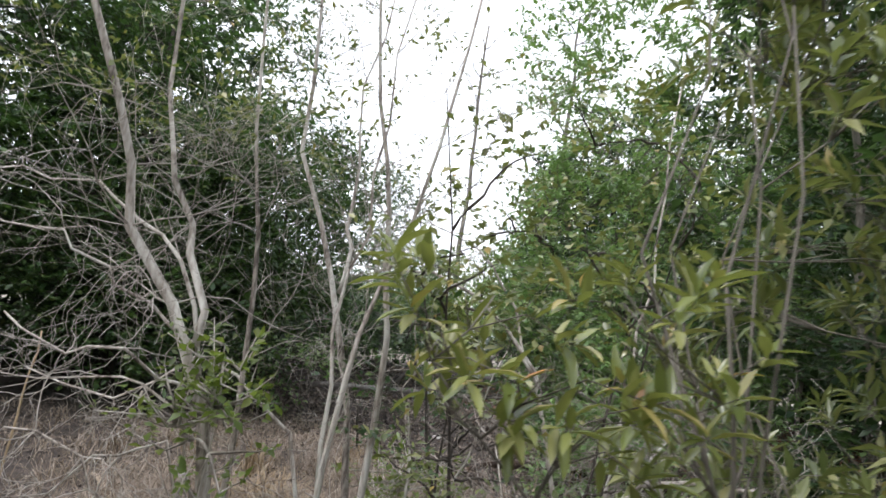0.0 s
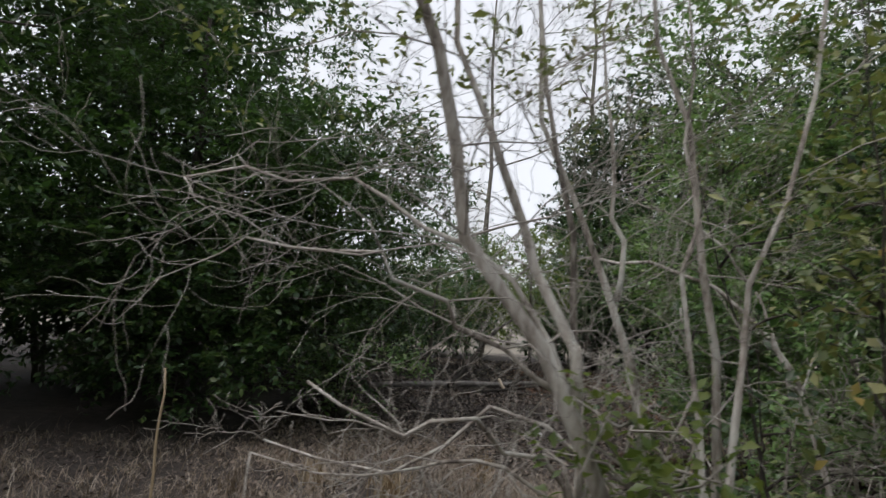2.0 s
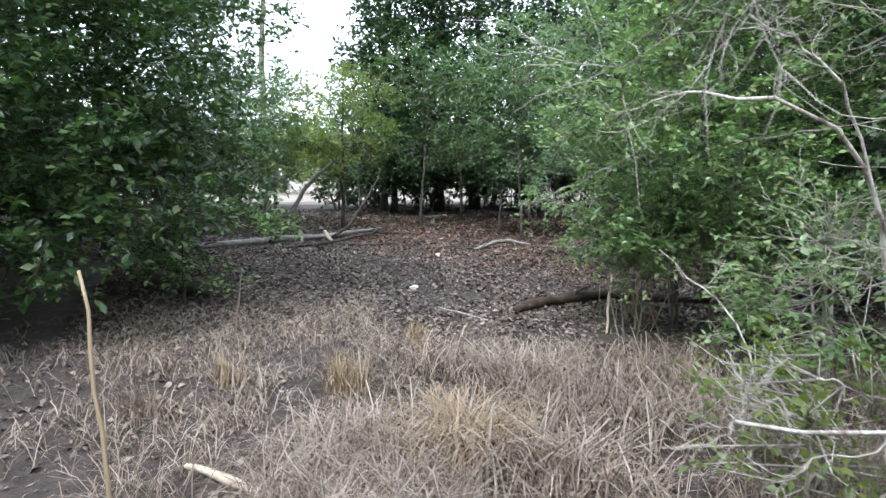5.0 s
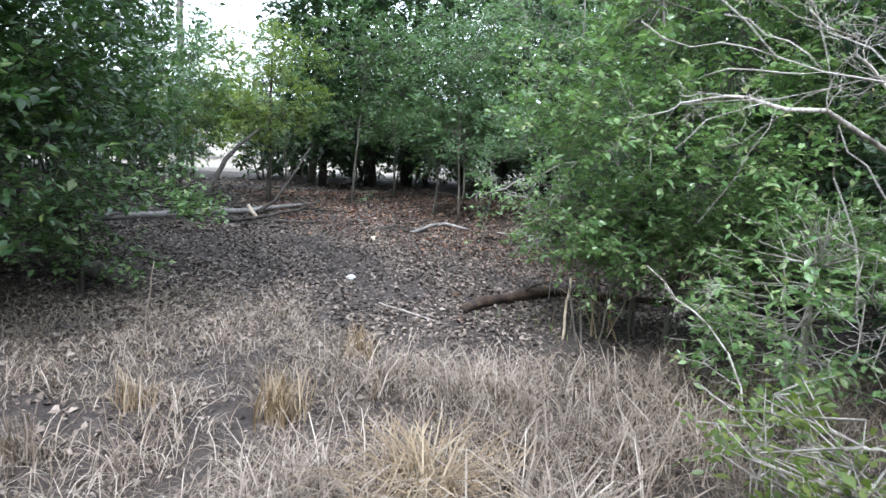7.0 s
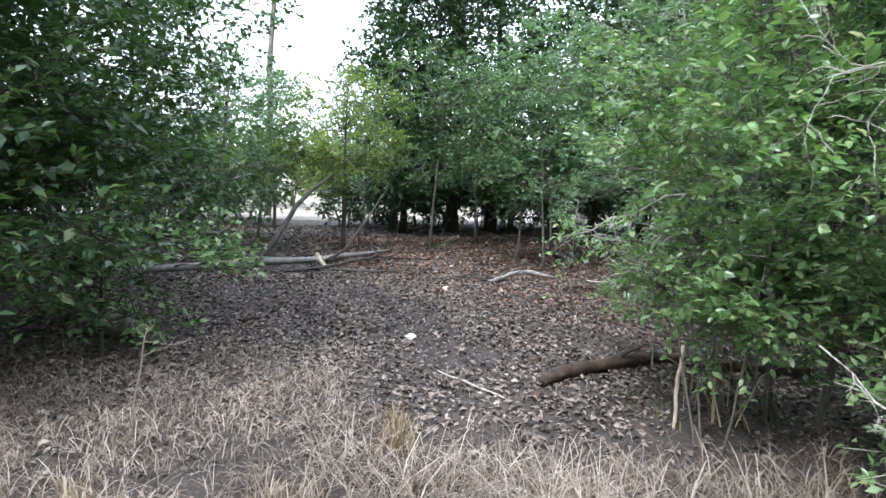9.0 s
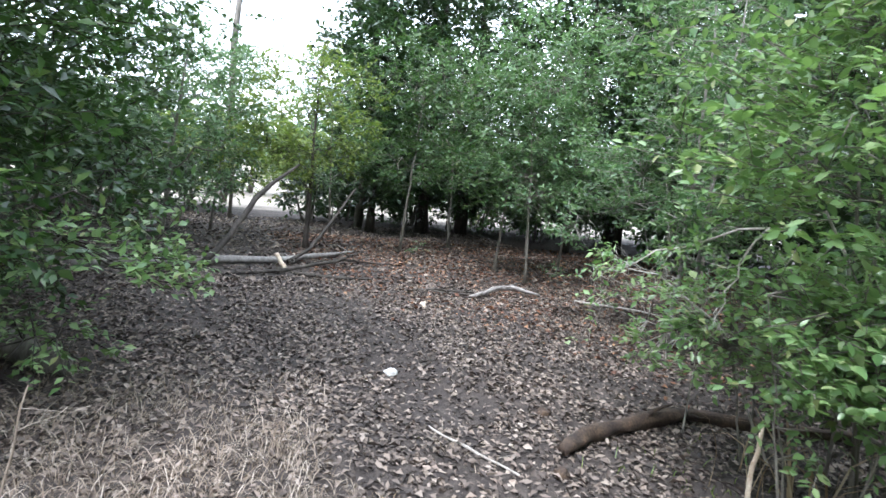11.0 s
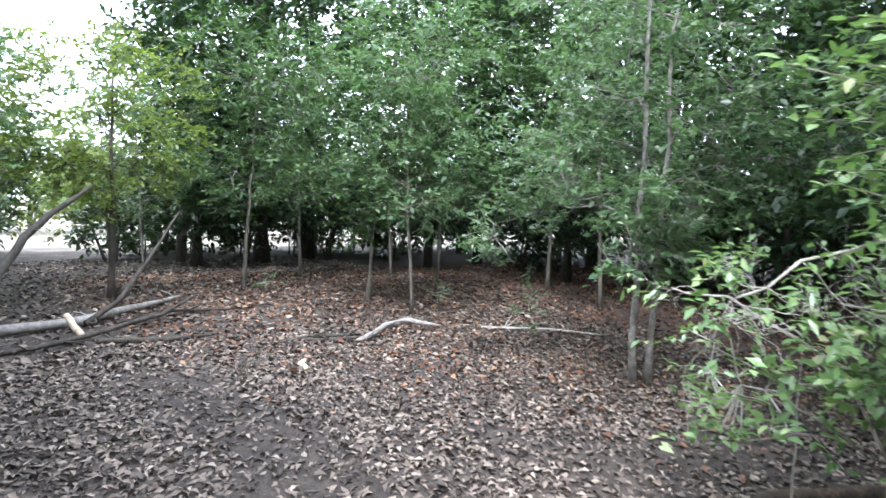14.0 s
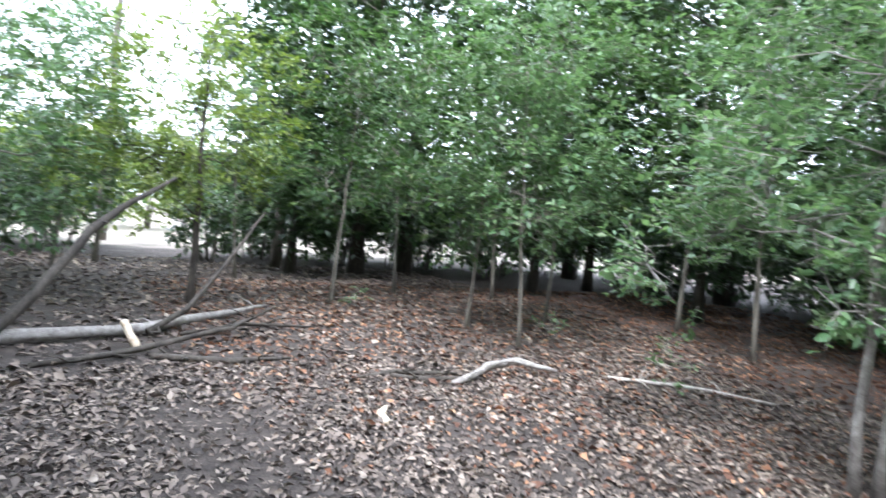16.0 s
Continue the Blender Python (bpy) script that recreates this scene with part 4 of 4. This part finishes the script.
tree(323, (1.78, 6.8), [(-0.12, 0.0, 0.95, 0.55, 0.42, 0.4, 120)], (1.3, 0.008), "bright green leafy shoots at a bush's foot", BUSH, GREY_BARK, 0.066, 10, 0.22, name="shoot", category="shrub", stems=3, limbs=4, spread=0.2)
tree(321, (-0.08, 3.68), [(0, 0, 0.5, 0.4, 0.35, 0.35, 70)], (0.8, 0.008), "low yellow-green leafy bush in dead grass", LIME, TWIG, 0.05, 9, 0.16, name="shoot", category="shrub", limbs=3)
for k, (x, y) in enumerate([(4.1, 10.9), (3.0, 15.2), (5.2, 11.8), (4.6, 13.0)]):
    tree(330 + k, (x, y), [(0, 0, 0.22, 0.16, 0.16, 0.12, 9)], (0.3, 0.005), "tiny green seedling in dead leaves", SAPLING, TWIG, 0.06, 7, 0.12, name="seedling", category="seedling", group="seedlings on the forest floor", limbs=2)

# ---- dead wood on the ground ----
stick("fallen_log", [(0.66, 7.2, 0.05), (0.95, 7.34, 0.06), (1.3, 7.42, 0.06), (1.9, 7.5, 0.06), (2.5, 7.2, 0.06), (3.0, 6.95, 0.06)], [0.036, 0.05, 0.046, 0.05, 0.045, 0.03], ROT, "dark rotten curved log lying in leaf litter", "log", 12, 0.6, 2, 5)
stick("fallen_log", [(-1.95, 8.8, 0.06), (-2.2, 9.0, 0.09), (-2.55, 9.3, 0.16), (-2.75, 9.6, 0.42), (-2.8, 9.8, 0.75)], [0.06, 0.085, 0.09, 0.07, 0.05], GREY_BARK, "grey rough log end beside an oak", "log", 12, 0.5, 0, 6)
stick("fallen_branch", [(-2.4, 12.6, 0.05), (-1.0, 13.1, 0.07), (0.2, 13.5, 0.07), (1.0, 14.3, 0.06), (1.75, 15.1, 0.05)], [0.055, 0.052, 0.048, 0.038, 0.02], WEATHERED, "long grey fallen branch at the clearing's back", "branch", 10, 0.3, 5, 7)
stick("fallen_branch", [(0.25, 13.45, 0.05), (0.6, 13.7, 0.22), (1.0, 14.1, 0.62), (1.5, 14.6, 1.2)], [0.032, 0.028, 0.022, 0.012], DARK_BARK, "dark dead bough rising from a fallen branch", "branch", 8, 0.2, 2, 8)
stick("fallen_branch", [(-0.95, 13.0, 0.03), (-0.6, 13.3, 0.4), (-0.25, 13.75, 0.9), (0.1, 14.2, 1.2), (0.55, 14.8, 1.5)], [0.045, 0.042, 0.04, 0.03, 0.018], DARK_BARK, "dark bent dead bough leaning upwards", "branch", 8, 0.2, 1, 9)
stick("fallen_branch", [(0.2, 12.7, 0.02), (0.7, 12.45, 0.03), (1.25, 12.5, 0.02)], [0.03, 0.028, 0.012], DARK_BARK, "short dark fallen branch in litter", "branch", 7, 0.3, 3, 10)
stick("fallen_branch", [(-0.6, 12.5, 0.02), (0.1, 12.75, 0.06), (0.9, 13.2, 0.12), (1.5, 13.9, 0.2)], [0.02, 0.026, 0.022, 0.01], DARK_BARK, "dark thin fallen branch beside a grey one", "branch", 7, 0.3, 6, 21)
stick("fallen_branch", [(0.5, 13.3, 0.05), (1.1, 13.5, 0.1), (1.9, 13.6, 0.05)], [0.016, 0.02, 0.008], DARK_BARK, "dark dead twiggy branch in leaf litter", "branch", 6, 0.3, 7, 22)
stick("fallen_branch", [(1.6, 11.9, 0.02), (2.0, 11.95, 0.04), (2.5, 11.8, 0.03)], [0.012, 0.02, 0.015], DARK_BARK, "short dark branch meeting a pale one", "branch", 6, 0.3, 4, 23)
stick("peg", [(0.12, 12.95, 0.01), (0.02, 13.15, 0.2)], [0.035, 0.03], PALE_WOOD, "pale broken stick propping a fallen branch", "stick", 6, 0.2, 0, 11)
stick("fallen_branch", [(2.3, 11.55, 0.02), (2.75, 11.7, 0.1), (3.1, 11.75, 0.12), (3.45, 11.6, 0.05)], [0.025, 0.035, 0.035, 0.018], WEATHERED, "curved pale grey branch lying on leaves", "branch", 8, 0.3, 3, 12)
stick("fallen_branch", [(1.75, 12.0, 0.02), (2.1, 11.75, 0.03), (2.6, 11.6, 0.03)], [0.018, 0.022, 0.012], DARK_BARK, "thin dark fallen branch in litter", "branch", 6, 0.3, 3, 13)
stick("fallen_branch", [(3.9, 11.4, 0.02), (4.3, 11.0, 0.03), (4.8, 10.3, 0.02)], [0.015, 0.018, 0.01], TWIG, "thin grey branch under the trees", "branch", 6, 0.3, 4, 14)
stick("stick", [(1.32, 10.8, 0.02), (1.36, 10.95, 0.03), (1.45, 11.08, 0.03)], [0.022, 0.026, 0.022], PALE_WOOD, "short pale barkless stick on leaves", "stick", 8, 0.2, 0, 15)
stick("stick", [(-2.26, 4.98, 0.05), (-2.1, 4.82, 0.05), (-1.95, 4.62, 0.04)], [0.012, 0.022, 0.02], PALE_WOOD, "broken pale stick lying in dry grass", "stick", 8, 0.2, 0, 16)
stick("stick", [(0.05, 7.72, 0.015), (0.15, 7.4, 0.02), (0.28, 7.05, 0.015)], [0.006, 0.009, 0.007], TWIG, "thin straight dry twig on leaf litter", "stick", 6, 0.2, 1, 17)
stick("stub", [(1.06, 6.34, -0.02), (1.08, 6.35, 0.25), (1.1, 6.36, 0.5)], [0.011, 0.012, 0.01], PALE_WOOD, "pale upright broken stem stub", "stick", 7, 0.2, 0, 18)
stick("dry_stalk", [(-2.46, 4.3, -0.02), (-2.5, 4.4, 0.5), (-2.56, 4.55, 1.02)], [0.007, 0.008, 0.006], GOLD, "single upright dry tan stalk", "stalk", 6, 0.1, 0, 19)
stick("dry_stalk", [(-1.95, 6.9, -0.02), (-1.9, 6.95, 0.3), (-1.86, 7.0, 0.6)], [0.005, 0.005, 0.003], STRAW, "thin forked dry weed stalk", "stalk", 5, 0.1, 4, 20)


def lump(name, x, y, size, mat, label, category, seed):
    rng = np.random.default_rng(seed)
    bm = bmesh.new()
    bmesh.ops.create_icosphere(bm, subdivisions=3, radius=1)
    for v in bm.verts:
        k = 1 + 0.35 * noise.noise(v.co * 1.6 + Vector((seed, 0, 0)))
        v.co = Vector((v.co.x * size[0], v.co.y * size[1], v.co.z * size[2])) * k
    me = bpy.data.meshes.new(name)
    bm.to_mesh(me)
    bm.free()
    me.polygons.foreach_set("use_smooth", [True] * len(me.polygons))
    me.materials.append(mat)
    ob = new(name, me)
    ob.location = (x, y, height(x, y) + size[2] * 0.55)
    ob.rotation_euler.z = rng.uniform(0, 6)
    return tagged(ob, label, category)


lump("pale_stone", 0.15, 8.67, (0.06, 0.045, 0.028), CHALK, "small pale stone on leaf litter", "stone", 3)
lump("clod", 0.9, 7.76, (0.05, 0.045, 0.035), ROT, "dark clod of rotten wood", "clod", 4)
lump("clod", 0.51, 7.0, (0.045, 0.04, 0.035), ROT, "dark clod of rotten wood beside a log", "clod", 5)


# sunlit bushes across the sandy field
for k, (x, y, h, rr) in enumerate([(-7.0, 31, 4.2, 2.4), (-3.6, 33, 4.6, 2.4), (-0.6, 31.5, 3.6, 2.0), (2.0, 33.5, 4.4, 2.3), (4.8, 32, 4.8, 2.4), (8.0, 34, 5.0, 2.6), (12.0, 33, 5.0, 2.8), (-10.5, 30, 5, 2.6)]):
    tree(560 + k, (x, y), [(0, 0, h * 0.5, rr, rr * 0.8, h * 0.48, int(90 * rr))], (h * 0.8, 0.05), "sunlit yellow-green bush across a sandy field", LIME, GREY_BARK, 0.26, 9, 0.5,
         name="bush", category="bush", group="bushes across the field", stems=3, limbs=3, spread=0.4, twigs=False)

# ---- far woods ----
def far_woods():
    rng = np.random.default_rng(401)
    pos, way, up, ln = [], [], [], []
    for k in range(150):
        a = rng.uniform(0, 2 * math.pi)
        ahead = math.cos(a)
        d = rng.uniform(55, 75) if ahead > 0.3 else rng.uniform(14, 30)
        cx, cy = 1 + math.sin(a) * d, 8 + math.cos(a) * d
        h = rng.uniform(4.5, 8) * (1.0 if ahead > 0.3 else 1.2)
        n = 200
        p = rng.normal(size=(n, 3))
        p = p / np.linalg.norm(p, axis=1, keepdims=True) * rng.uniform(0.5, 1.0, (n, 1))
        pos.append(np.array([cx, cy, h * 0.5]) + p * np.array([3.4, 3.4, h * 0.55]))
        way.append(rng.normal(size=(n, 3)))
        up.append(rng.normal(size=(n, 3)) + np.array([0, 0, 0.8]))
        ln.append(rng.uniform(0.6, 1.3, n))
    pos, way, up, ln = np.concatenate(pos), np.concatenate(way), np.concatenate(up), np.concatenate(ln)
    keep = pos[:, 2] > 0
    pos, way, up, ln = pos[keep], way[keep], up[keep], ln[keep]
    ob = new("far_woods", leaf_mesh("far_woods", pos, way, up, ln, ln * 0.6, OAK))
    tagged(ob, "distant green woods around the clearing", "woods", kind="stuff")


far_woods()
